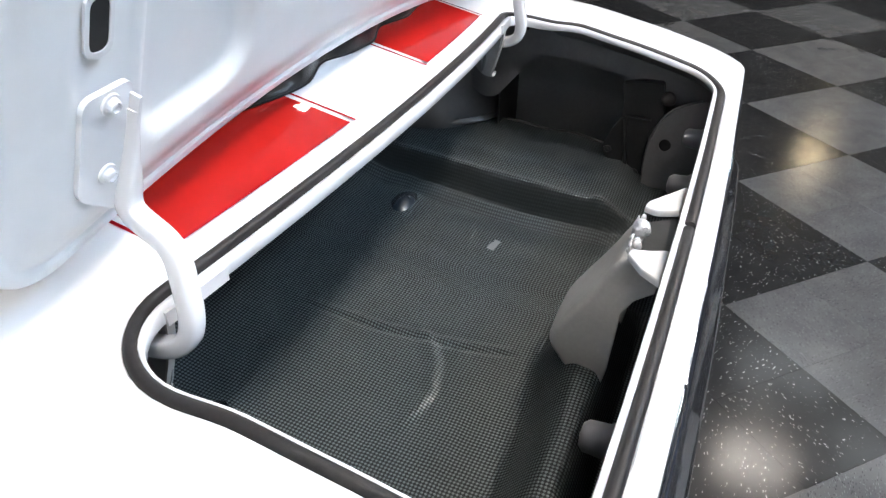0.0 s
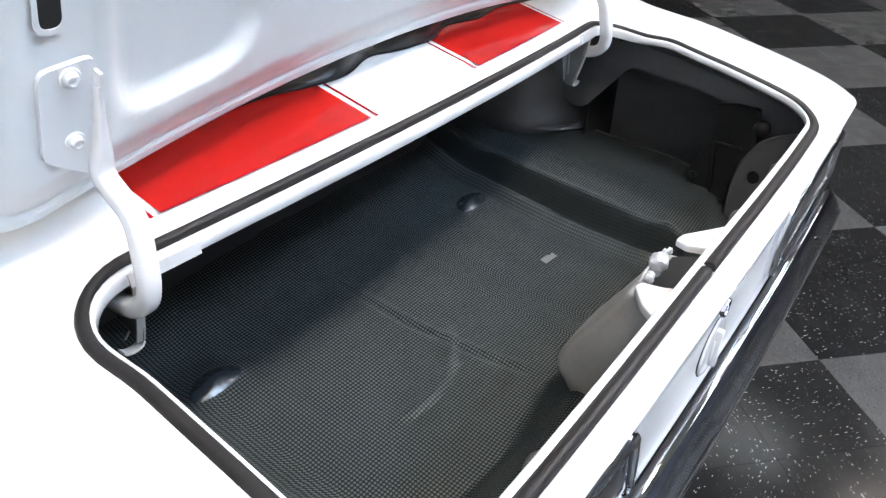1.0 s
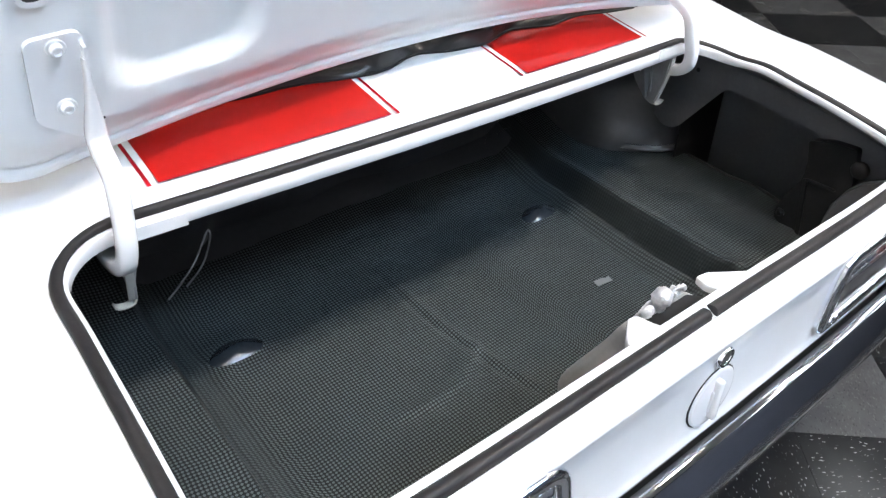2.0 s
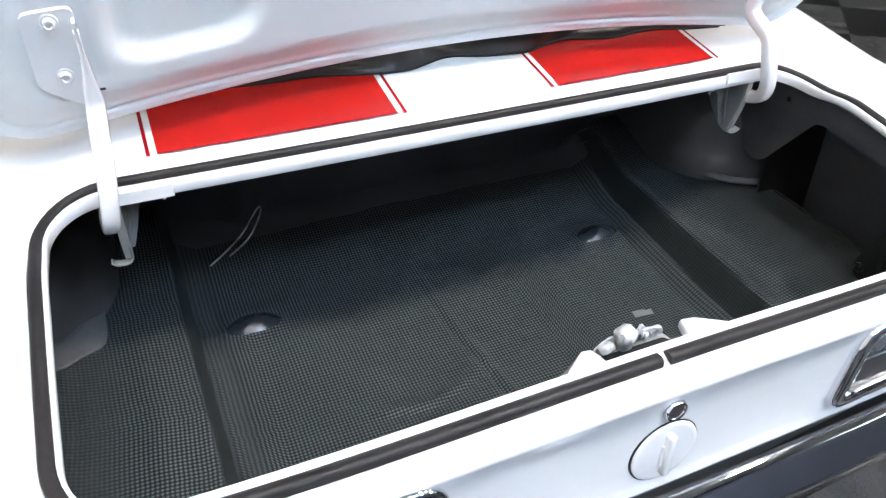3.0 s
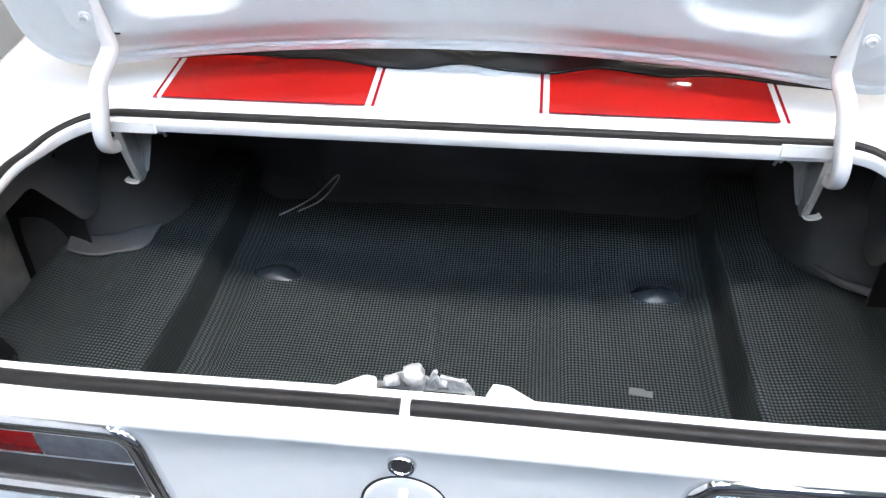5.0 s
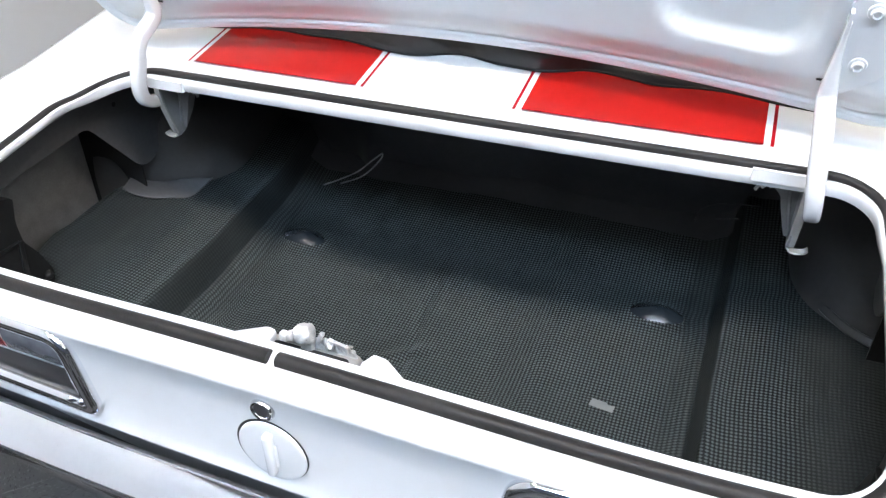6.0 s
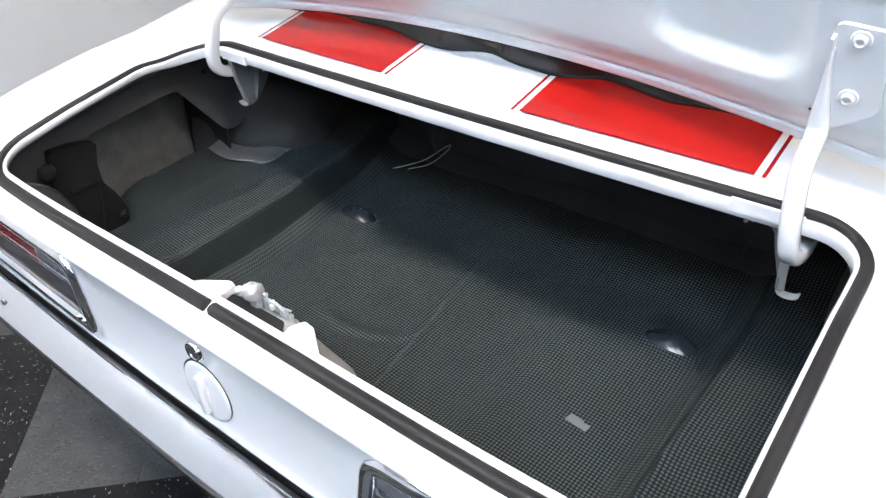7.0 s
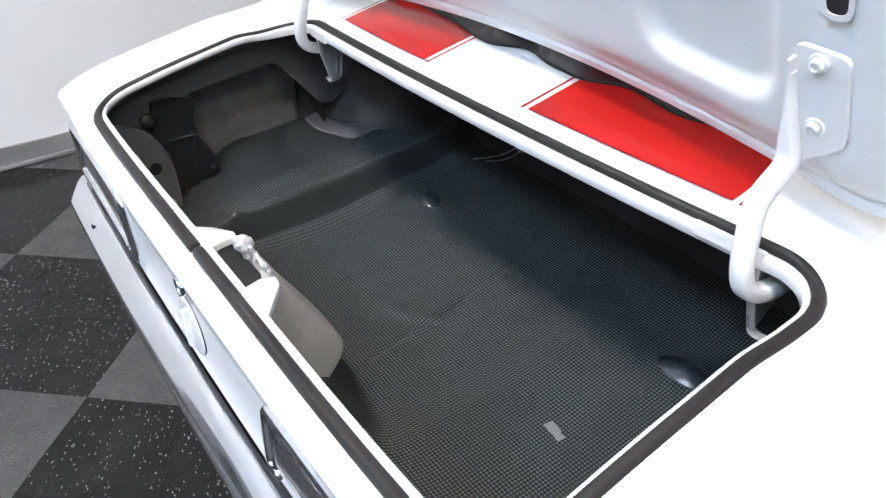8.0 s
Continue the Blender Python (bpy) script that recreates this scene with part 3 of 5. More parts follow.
def seal_mesh(path):
    bm = bmesh.new()
    section = [(-0.0102, -0.009), (-0.0102, -0.001), (-0.0082, 0.0020), (-0.004, 0.0034), (0.0, 0.0038), (0.0045, 0.0032), (0.0078, 0.0008), (0.0095, -0.002), (0.0095, -0.009)]
    rows_ = []
    for i, p in enumerate(path):
        way = (path[min(i + 1, len(path) - 1)] - path[max(i - 1, 0)])
        across = Vector((way.y, -way.x, 0)).normalized()
        tail = smooth(0.5, 0.95, -across.y)
        flank = smooth(0.4, 0.95, abs(across.x))
        out_w, in_w = 0.55 + 0.30 * tail + 0.14 * flank, 0.72 + 0.18 * tail + 0.18 * flank
        rows_.append([bm.verts.new(p + across * (a * out_w if a > 0 else a * in_w) + Vector((0, 0, b))) for a, b in section])
    for a, b in zip(rows_, rows_[1:]):
        for k in range(len(section) - 1):
            bm.faces.new((a[k], a[k + 1], b[k + 1], b[k]))
    bm.faces.new(rows_[0])
    bm.faces.new(rows_[-1][::-1])
    return bm


part("trunk_seal", seal_mesh(seal_path), RUBBER, car, "dark grey rubber weatherstrip, slightly scuffed", True, 60)


# step flange under the seal beside each hinge
for sx in (-1, 1):
    y0 = Y_FRONT - 0.0325
    pts = [Vector((sx * x, y0 + bow_at(y0) * x * x, deck_z(x, y0 + bow_at(y0) * x * x) - 0.007)) for x in span(0.484, 0.574, 10)]
    part("hinge_flange", sweep(pts, [(-0.003, -0.004), (0.003, -0.004), (0.003, 0.014), (-0.003, 0.014)], side=(0, 1, 0)), WHITE, car)


# ---------------------------------------------------------------- trunk lid, standing open
LID_O, LID_S, LID_N = Vector((0, 0.717, 0.997)), Vector((0, -0.33, 0.944)), Vector((0, 0.944, 0.33))
LID_LEN = 0.50
lid = tagged(new("trunk_lid"), "", "")
lid.parent = car
lid["label"] = "white trunk lid standing open on two curved hinge arms"


def lid_place(x, s, n):
    """A place on the lid: across, up from its front edge, out from its skin."""
    return Vector((x, 0, 0)) + LID_O + LID_S * (s - 0.09 * x * x) + LID_N * (n - 0.085 * x * x)


def lid_edge_distance(x, s):
    """Distance inwards from the lid's rounded outline."""
    hw, r = 0.705, 0.10
    qx, qs = abs(x) - (hw - r), abs(s - LID_LEN / 2) - (LID_LEN / 2 - r)
    return r - (math.hypot(max(qx, 0), max(qs, 0)) + min(max(qx, qs), 0))


def pad(x, s, x0, x1, s0, s1, r, soft):
    """1 inside a rounded rectangle, falling to 0 over soft."""
    qx, qs = abs(x - (x0 + x1) / 2) - (x1 - x0) / 2 + r, abs(s - (s0 + s1) / 2) - (s1 - s0) / 2 + r
    d = math.hypot(max(qx, 0), max(qs, 0)) + min(max(qx, qs), 0) - r
    return smooth(soft, -soft, d)


def lid_inner(x, s):
    """Depth of the pressed inner panel below the skin."""
    d = lid_edge_distance(x, s)
    n = 0.004 + 0.015 * smooth(0.018, 0.066, d) - 0.004 * smooth(0.008, 0.014, d) * smooth(0.022, 0.016, d)
    n += 0.0028 * math.exp(-((d - 0.011) / 0.0026) ** 2) + 0.0024 * math.exp(-((d - 0.020) / 0.0026) ** 2)
    ax = abs(x)
    n -= 0.016 * pad(ax, s, 0.325, 0.515, 0.095, 0.40, 0.05, 0.010)
    n -= 0.012 * pad(x, s, -0.28, 0.28, 0.16, 0.42, 0.06, 0.014)
    n -= 0.004 * pad(ax, s, 0.535, 0.612, 0.075, 0.36, 0.02, 0.008)
    return n


LID_U, LID_V = 141, 81


def lid_param(u, v):
    """Maps a square grid onto the lid's rounded outline."""
    hw, r = 0.705, 0.10
    s = LID_LEN * v
    e = min(s, LID_LEN - s)
    w = hw if e >= r else hw - r + math.sqrt(max(0.0, r * r - (r - e) ** 2))
    return (w * u, s)


us = [math.copysign(1 - (1 - abs(t)) ** 1.25, t) for t in span(-1, 1, LID_U)]
vs = [0.5 - 0.5 * math.cos(math.pi * t) for t in span(0, 1, LID_V)]


def lid_under(u, v):
    x, s = lid_param(u, v)
    return lid_place(x, s, -lid_inner(x, s))


def lid_top(u, v):
    x, s = lid_param(u, v)
    return lid_place(x, s, 0.003)


sheet(lid_under, us, vs, "inner_panel", LID_WHITE, lid, "white painted pressed inner panel")
sheet(lid_top, us, vs, "outer_skin", WHITE, lid, "gloss white outer skin")
hem = [lid_place(*lid_param(u, 0), 0) for u in us] + [lid_place(*lid_param(1, v), 0) for v in vs[1:]] + [lid_place(*lid_param(u, 1), 0) for u in us[::-1][1:]] + [lid_place(*lid_param(-1, v), 0) for v in vs[::-1][1:-1]]
hem = [p for k, p in enumerate(hem) if (p - hem[k - 1]).length > 1e-4]
part("hem", sweep(hem, oval(0.007, 0.009, 8), side=LID_N, closed=True), LID_WHITE, lid, "folded hem edge", True, 80)

# slots and drain slits on the inner panel: black plates painting their shade


def lid_matrix(x, s, n):
    p = lid_place(x, s, n)
    return Matrix(((1, 0, 0, p.x), (0, LID_S.y, -LID_N.y, p.y), (0, LID_S.z, -LID_N.z, p.z), (0, 0, 0, 1)))


for sx in (-1, 1):
    m = lid_matrix(sx * 0.588, 0.262, -0.0185)
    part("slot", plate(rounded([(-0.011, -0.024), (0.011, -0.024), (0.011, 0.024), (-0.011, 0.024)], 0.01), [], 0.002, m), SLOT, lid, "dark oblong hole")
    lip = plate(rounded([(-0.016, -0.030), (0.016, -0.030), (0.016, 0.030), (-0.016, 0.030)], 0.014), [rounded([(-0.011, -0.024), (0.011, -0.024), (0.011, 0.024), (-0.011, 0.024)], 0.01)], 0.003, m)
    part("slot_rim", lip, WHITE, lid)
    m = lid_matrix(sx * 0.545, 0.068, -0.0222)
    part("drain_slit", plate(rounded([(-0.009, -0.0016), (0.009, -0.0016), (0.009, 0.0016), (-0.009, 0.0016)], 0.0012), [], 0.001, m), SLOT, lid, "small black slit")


# hinges: bolted plate on the lid, curved arm into the trunk, bracket under the deck
def hinge(sx):
    top = [lid_place(sx * 0.551, 0.165, -0.027), lid_place(sx * 0.551, 0.13, -0.030), lid_place(sx * 0.552, 0.085, -0.034), lid_place(sx * 0.554, 0.05, -0.041)]
    pts = [(p.x, p.y, p.z) for p in top] + [(sx * 0.557, 0.602, 0.965), (sx * 0.562, 0.590, 0.92), (sx * 0.567, 0.586, 0.885), (sx * 0.571, 0.593, 0.859), (sx * 0.575, 0.616, 0.843), (sx * 0.577, 0.658, 0.837), (sx * 0.577, 0.706, 0.846), (sx * 0.576, 0.738, 0.874)]
    path = spline(pts, 6)
    n_path = len(path) - 1
    scales = [(0.26 + 0.74 * smooth(3, 18, k) - 0.06 * smooth(28, 44, k), 1.20 + 0.10 * smooth(6, 22, k) - 0.35 * smooth(0.80 * n_path, n_path, k)) for k in range(len(path))]
    part("hinge_arm", sweep(path, oval(0.0250, 0.0185, 16, 3.6), side=(1, 0, 0), scales=scales), WHITE, lid, "white painted curved hinge arm", True, 60)
    m = lid_matrix(sx * 0.5795, 0.145, -0.0190)
    shape = rounded([(-0.033, -0.098), (-0.018, -0.094), (0.032, -0.056), (0.028, 0.050), (-0.031, 0.054)], 0.012)
    if sx < 0:
        shape = [(-x, y) for x, y in shape[::-1]]
    hp = part("hinge_plate", plate(shape, [], 0.006, m), WHITE, lid, "white bolted hinge plate")
    flange_pts = [lid_place(sx * 0.5505, s, -0.030) for s in (0.182, 0.16, 0.12, 0.09, 0.065)]
    part("plate_flange", sweep(flange_pts, [(-0.0018, -0.009), (0.0018, -0.009), (0.0018, 0.009), (-0.0018, 0.009)], side=(1, 0, 0)), WHITE, hp)
    for s in (0.180, 0.102):
        m2 = lid_matrix(sx * 0.577, s + 0.003, -0.0255)
        bolt = lathe([(0, 0.0), (0.0090, 0.0), (0.0090, 0.002), (0.0072, 0.003), (0.0068, 0.0078), (0.0052, 0.0086), (0.0044, 0.0056), (0, 0.0050)], 12, m2)
        washer = lathe([(0.005, 0), (0.0108, 0), (0.0112, 0.0014), (0.0104, 0.0024), (0.005, 0.0024)], 24, m2)
        part("bolt", join(bolt, washer), WHITE, hp, "white painted hinge bolt")
    # bracket that carries the pivot: a side plate, its folded edge with a curled foot, a web and the rod ends
    mb = Matrix(((0, 0, 1, sx * 0.560 - 0.0015), (1, 0, 0, 0), (0, 1, 0, 0), (0, 0, 0, 1)))
    outline = rounded([(0.622, 0.890), (0.738, 0.890), (0.728, 0.838), (0.704, 0.796), (0.672, 0.764), (0.650, 0.757), (0.641, 0.775)], 0.008)
    bracket = part("hinge_bracket", plate(outline, [rounded([(0.672, 0.838), (0.688, 0.838), (0.688, 0.852), (0.672, 0.852)], 0.006)], 0.003, mb), BRACKET, car, "grey steel hinge bracket with folded edges")
    rim_path = spline([Vector((sx * 0.5635, y, z)) for y, z in ((0.621, 0.885), (0.626, 0.84), (0.640, 0.79), (0.648, 0.766))], 4)
    part("folded_edge", sweep(rim_path, [(-0.006, -0.0015), (0.006, -0.0015), (0.006, 0.0015), (-0.006, 0.0015)], side=(1, 0, 0)), PALE, bracket, "light folded edge")
    toe = spline([(sx * 0.560, 0.652, 0.7640), (sx * 0.564, 0.652, 0.7585), (sx * 0.573, 0.652, 0.7565), (sx * 0.584, 0.652, 0.7585), (sx * 0.589, 0.652, 0.7630)], 4)
    part("foot", sweep(toe, [(-0.007, -0.0013), (0.007, -0.0013), (0.007, 0.0013), (-0.007, 0.0013)], side=(0, 1, 0)), PALE, bracket, "pale curled foot", True, 60)
    web = rounded([(0.512, 0.886), (0.560, 0.886), (0.560, 0.770), (0.553, 0.770), (0.540, 0.812), (0.534, 0.838), (0.518, 0.852)], 0.006)
    part("cross_web", plate(web, [], 0.002, Matrix(((sx, 0, 0, 0), (0, 0, 1, 0.668), (0, 1, 0, 0), (0, 0, 0, 1)))), BRACKET, bracket, "grey cross web with a bent edge")
    rib = spline([(sx * 0.547, 0.664, 0.882), (sx * 0.546, 0.660, 0.850), (sx * 0.551, 0.660, 0.812), (sx * 0.557, 0.662, 0.785)], 4)
    part("web_rib", sweep(rib, oval(0.005, 0.004, 8), side=(1, 0, 0)), BRACKET, bracket, "", True, 80)
    for dx, z0, tilt in ((0.0, 0.868, 0.010), (0.010, 0.862, 0.004), (-0.008, 0.876, 0.018)):
        rod = spline([(sx * (0.545 + dx), 0.668, z0 + 0.006), (sx * (0.528 + dx), 0.662, z0), (sx * (0.514 + dx), 0.655, z0 - 0.6 * tilt), (sx * (0.505 + dx), 0.654, z0 - 1.6 * tilt)], 4)
        part("rod_end", sweep(rod, oval(0.0055, 0.0055, 8), side=(0, 0, 1)), ZINC, bracket, "bent end of a steel torsion rod", True, 80)


hinge(-1)
hinge(1)

# ---------------------------------------------------------------- form of the trunk mat
BULGES = ((-0.392, 0.785), (0.390, 0.795))
CREASE_A = [(-0.045, 0.86), (-0.045, 0.79), (-0.038, 0.67), (-0.022, 0.56), (-0.013, 0.48), (0.001, 0.403), (0.01, 0.35)]
CREASE_B = [(0.01, 0.575), (-0.024, 0.552), (-0.076, 0.515), (-0.156, 0.492), (-0.245, 0.507), (-0.31, 0.53)]


def crease_offset(line, x, y):
    """Signed distance from a bent line on the mat."""
    best, side = 9.0, 1.0
    for (x0, y0), (x1, y1) in zip(line, line[1:]):
        ex, ey = x1 - x0, y1 - y0
        t = max(0.0, min(1.0, ((x - x0) * ex + (y - y0) * ey) / (ex * ex + ey * ey)))
        gap = math.hypot(x - x0 - t * ex, y - y0 - t * ey)
        if gap < best:
            best, side = gap, math.copysign(1.0, ex * (y - y0) - ey * (x - x0))
    return best * side


def step_line(x, y):
    """How far from the middle the mat steps up to the shelf beside it."""
    return 0.496 + 0.027 * (y - 0.5) if x > 0 else 0.506 + 0.012 * (y - 0.5)


def mat_z(x, y):
    ax = abs(x)
    lip = step_line(x, y)
    z = 0.442 + 0.038 * smooth(0.50, 0.92, y)
    z += 0.020 * smooth(lip - 0.060, lip - 0.016, ax)
    shelf = 0.093 + 0.010 * smooth(0.52, 0.60, ax) + 0.014 * smooth(0.60, 0.72, ax) + 0.003 * smooth(0.66, 0.72, ax) * math.sin(y * 31) - 0.010 * smooth(0.55, 0.40, y) + 0.022 * smooth(0.52, 0.92, y) - 0.045 * smooth(0.345, 0.25, y)
    step = smooth(lip - 0.018, lip + 0.006, ax)
    z = z * (1 - step) + (0.442 + shelf) * step
    z += 0.004 * math.exp(-((ax - lip - 0.012) / 0.012) ** 2)
    z += 0.007 * math.exp(-((ax - lip - 0.012) / 0.022) ** 2 - ((y - 0.352) / 0.016) ** 2)
    z += 0.060 * smooth(0.86, 1.09, y)
    z += (0.034 if x < 0 else 0.004) * smooth(0.685, 0.765, ax) * smooth(0.34, 0.48, y) * smooth(0.78, 0.62, y)
    rise = 0.328 + 0.025 * math.exp(-((x + 0.01) / 0.10) ** 2)
    z += (0.086 * smooth(rise, rise - 0.090, y) - 0.070 * smooth(0.225, 0.175, y)) * smooth(0.50, 0.40, ax) * (1 - smooth(0.13, 0.24, x))
    for bx, by in BULGES:
        z += 0.015 * math.exp(-((x - bx) / 0.048) ** 2 - ((y - by) / 0.030) ** 2)
    # creases left from folding: one along the middle, one branching off it
    if abs(x + 0.08) < 0.22 and 0.36 < y < 0.86:
        da, db = crease_offset(CREASE_A, x, y), crease_offset(CREASE_B, x, y)
        fade = smooth(0.85, 0.66, y) * smooth(0.37, 0.42, y)
        z += fade * (0.0032 * math.exp(-((da - 0.007) / 0.008) ** 2) - 0.0042 * math.exp(-((da + 0.006) / 0.006) ** 2))
        z += (0.0040 * math.exp(-(db / 0.013) ** 2) - 0.0018 * math.exp(-((db - 0.018) / 0.009) ** 2)) * smooth(-0.29, -0.20, x) * smooth(0.03, -0.03, x)
    z += 0.0035 * noise.noise((x * 5, y * 5, 0.3)) + 0.0012 * noise.noise((x * 17, y * 17, 2.0))
    return z


# ---------------------------------------------------------------- trunk interior
# strip under the opening edge, sloping outwards to the side wall
def under_strip(off, dz, hw, y0, y1, r, drop):
    a = [(x, y, deck_z(x, y) + dz - 0.005 * smooth(0.50, 0.58, y)) for x, y in opening(off)]
    b = [(x, y, deck_z(x, min(y, 0.75)) - drop + (drop - 0.019) * smooth(0.50, 0.62, y)) for x, y in ring(hw, y0, y1, r)]
    return a, b


a1, b1 = under_strip(0.030, -0.013, 0.70, 0.128, 0.70, 0.08, 0.045)
_, c1 = under_strip(0.030, -0.013, 0.768, 0.122, 0.98, 0.06, 0.07)
v, f = loft([a1, b1, c1])
link_mesh("inner_rim", v, f, PRIMER, car, "grey primed inner rim of the trunk opening")


def side_wall(sx):
    """Inner side panel with its large cut-out, the outer skin seen through it, and the black vent."""
    m = Matrix(((0, 0, 1, sx * 0.718 - 0.002), (1, 0, 0, 0), (0, 1, 0, 0), (0, 0, 0, 1)))
    edge = rounded([(0.335, 0.44), (0.332, 0.50), (0.349, 0.753), (0.575, 0.782), (0.684, 0.646), (0.722, 0.642), (0.780, 0.690), (0.780, 0.89)], 0.02)[5:]
    wall_bm = plate([(0.15, 0.44), (0.335, 0.44)] + edge + [(0.15, 0.80)], [], 0.004, m)
    wall = part("side_panel", wall_bm, PRIMER, car, "grey primed inner side panel with a large cut-out")
    # black sheet set where the gap beside the wheel housing lies in shade
    part("recess_shade_sheet", box((0.160, 0.004, 0.46), (sx * 0.803, 0.676 if sx > 0 else 0.692, 0.66)), BLACK_PART, wall, "black sheet painting in the shade beside the wheel housing")
    for y, z in ((0.654, 0.800), (0.612, 0.835)):
        part("drain_hole", lathe([(0, 0.0012), (0.0045, 0.001), (0.0052, 0.0)], 12, pose(sx * 0.7158, y, z, 0, -90 * sx, 0)), SLOT, wall, "small dark drilled hole")
    m2 = Matrix(((0, 0, 1, sx * 0.885 - 0.001), (1, 0, 0, 0), (0, 1, 0, 0), (0, 0, 0, 1)))
    # left skin lighter than the right: the uneven light is put into the colour
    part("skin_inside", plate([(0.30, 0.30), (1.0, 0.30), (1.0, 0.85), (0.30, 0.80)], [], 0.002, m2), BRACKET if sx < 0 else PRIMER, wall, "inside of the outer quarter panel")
    shape = rounded([(0.266, 0.758), (0.318, 0.756), (0.361, 0.744), (0.350, 0.700), (0.351, 0.658), (0.372, 0.622), (0.388, 0.576), (0.384, 0.552), (0.362, 0.540), (0.352, 0.518), (0.324, 0.503), (0.271, 0.508), (0.276, 0.560), (0.283, 0.629), (0.253, 0.678)], 0.008)
    m3 = Matrix(((0, 0, 1, sx * 0.702 - 0.010), (1, 0, 0, 0), (0, 1, 0, 0), (0, 0, 0, 1)))
    vent = part("side_bracket", plate(shape, [], 0.020, m3), BLACK_PART, wall, "black painted steel bracket")
    part("stiffener", join(box((0.008, 0.062, 0.006), (sx * 0.690, 0.312, 0.664), 0.002), box((0.006, 0.010, 0.150), (sx * 0.690, 0.333, 0.590), 0.002, 2, pose(0, 0, 0, -8, 0, 0))), BLACK_PART, vent, "pressed stiffening rib")
    for y, z in ((0.374, 0.570), (0.300, 0.520), (0.338, 0.528)):
        part("screw", lathe([(0, 0.007), (0.005, 0.006), (0.007, 0.003), (0.010, 0.002), (0.010, -0.002)], 10, pose(sx * 0.690, y, z, 0, -90 * sx, 0)), BLACK_PART, vent, "dull black screw", True)
    # corner gusset beside the tail lamp, with its round hole
    g = rounded([(0.12, 0.45), (0.262, 0.45), (0.278, 0.52), (0.276, 0.61), (0.255, 0.675), (0.225, 0.71), (0.175, 0.735), (0.12, 0.74)], 0.012)
    hole = [(0.237 + 0.014 * math.cos(2 * math.pi * k / 16), 0.615 + 0.016 * math.sin(2 * math.pi * k / 16)) for k in range(16)]
    m4 = Matrix(((0, 0, 1, sx * 0.672 - 0.0015), (1, 0, 0, 0), (0, 1, 0, 0), (0, 0, 0, 1)))
    gusset = part("corner_gusset", plate(g, [hole], 0.003, m4), PRIMER, car, "grey steel corner gusset with a round hole")
    # black block puts the hole's inner shade into the colour
    part("hole_backing", box((0.02, 0.05, 0.06), (sx * 0.688, 0.237, 0.615)), BLACK_PART, gusset, "black block painting the shade behind the hole")
    edge = [Vector((sx * 0.676, y, z)) for y, z in ((0.262, 0.45), (0.277, 0.52), (0.276, 0.61), (0.255, 0.675), (0.225, 0.71), (0.175, 0.735))]
    part("folded_edge", sweep(spline(edge, 4), oval(0.014, 0.006, 8), side=(1, 0, 0)), PRIMER, gusset, "", True)
    part("grommet", lathe([(0.0, 0.01), (0.010, 0.009), (0.016, 0.004), (0.018, 0.0), (0.018, -0.004)], 16, pose(sx * 0.690, 0.250, 0.722, 0, -90 * sx, 0)), RUBBER, wall, "round black rubber grommet", True)


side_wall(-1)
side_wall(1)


def wheel_tub(sx):
    def fn(u, v):
        a = radians(180 + 90 * u * 1.05)
        k = 1 - 0.55 * max(0.0, v - 0.35) ** 2 / 0.42
        cz = 0.42 + 0.47 * v
        px = math.copysign(abs(math.cos(a)) ** 0.8, math.cos(a))
        py = math.copysign(abs(math.sin(a)) ** 0.8, math.sin(a))
        x = 0.83 + 0.235 * px * k
        y = 1.152 + 0.47 * py * k
        wave = 0.006 * math.sin(9 * u + 5 * v) + 0.004 * math.sin(17 * v)
        return (sx * (x + wave), y + wave, cz)
    sheet(fn, span(0, 1, 40), span(0, 1, 30), "wheel_tub", TUB, car, "grey painted inner wheel housing")
    # loose foot flange lapping over the mat, with a wavy edge
    def foot(u, v):
        a = radians(198 + 60 * u)
        px = math.copysign(abs(math.cos(a)) ** 0.8, math.cos(a))
        py = math.copysign(abs(math.sin(a)) ** 0.8, math.sin(a))
        loose = 1.0 if sx < 0 else 0.12
        grow = (0.004 + loose * (0.042 * smooth(0.30, 0.62, u) + 0.005 * smooth(0.4, 0.6, u) * math.sin(17 * u + sx))) * v
        lift = 0.004 * loose * math.sin(11 * u + 1.5 * sx) * v
        x, y = sx * (0.83 + (0.232 + grow) * px), 1.152 + (0.467 + grow) * py
        return (x, y, mat_z(min(max(x, -0.76), 0.76), y) + 0.006 + lift + 0.012 * (1 - v) ** 2)
    sheet(foot, span(0, 1, 50), span(0, 1, 8), "tub_flange", PRIMER if sx < 0 else TUB, car, "loose foot flange of the wheel housing lapping over the mat", thick=0.003)


wheel_tub(-1)
wheel_tub(1)

# inner tail panel, floor pan and the hanging well lining ahead of the mat
part("tail_inner", box((1.60, 0.006, 0.34), (0, 0.138, 0.60)), PRIMER, car, "grey inside of the tail panel")
part("floor_pan", box((1.56, 0.90, 0.006), (0, 0.58, 0.415)), BLACK_PART, car, "black painted trunk floor")


def well(u, v):
    x = -0.62 + 1.24 * u
    z = 0.44 + 0.46 * v
    y = 1.082 + 0.02 * v - 0.02 * math.sin(math.pi * min(1, v * 0.9)) * 0.5 - 0.05 * v
    fold = (0.012 * math.sin(11 * x + 6 * v) * math.sin(math.pi * v) + 0.012 * noise.noise((x * 5, v * 4, 3.0))) * smooth(0.08, 0.4, v)
    pocket = 0.03 * math.exp(-((x + 0.37 - 0.10 * v) / 0.035) ** 2 - ((v - 0.28) / 0.2) ** 2)
    pocket += 0.025 * math.exp(-((x - 0.42) / 0.12) ** 2 - ((v - 0.5) / 0.08) ** 2)
    return (x, y + fold - pocket, z)


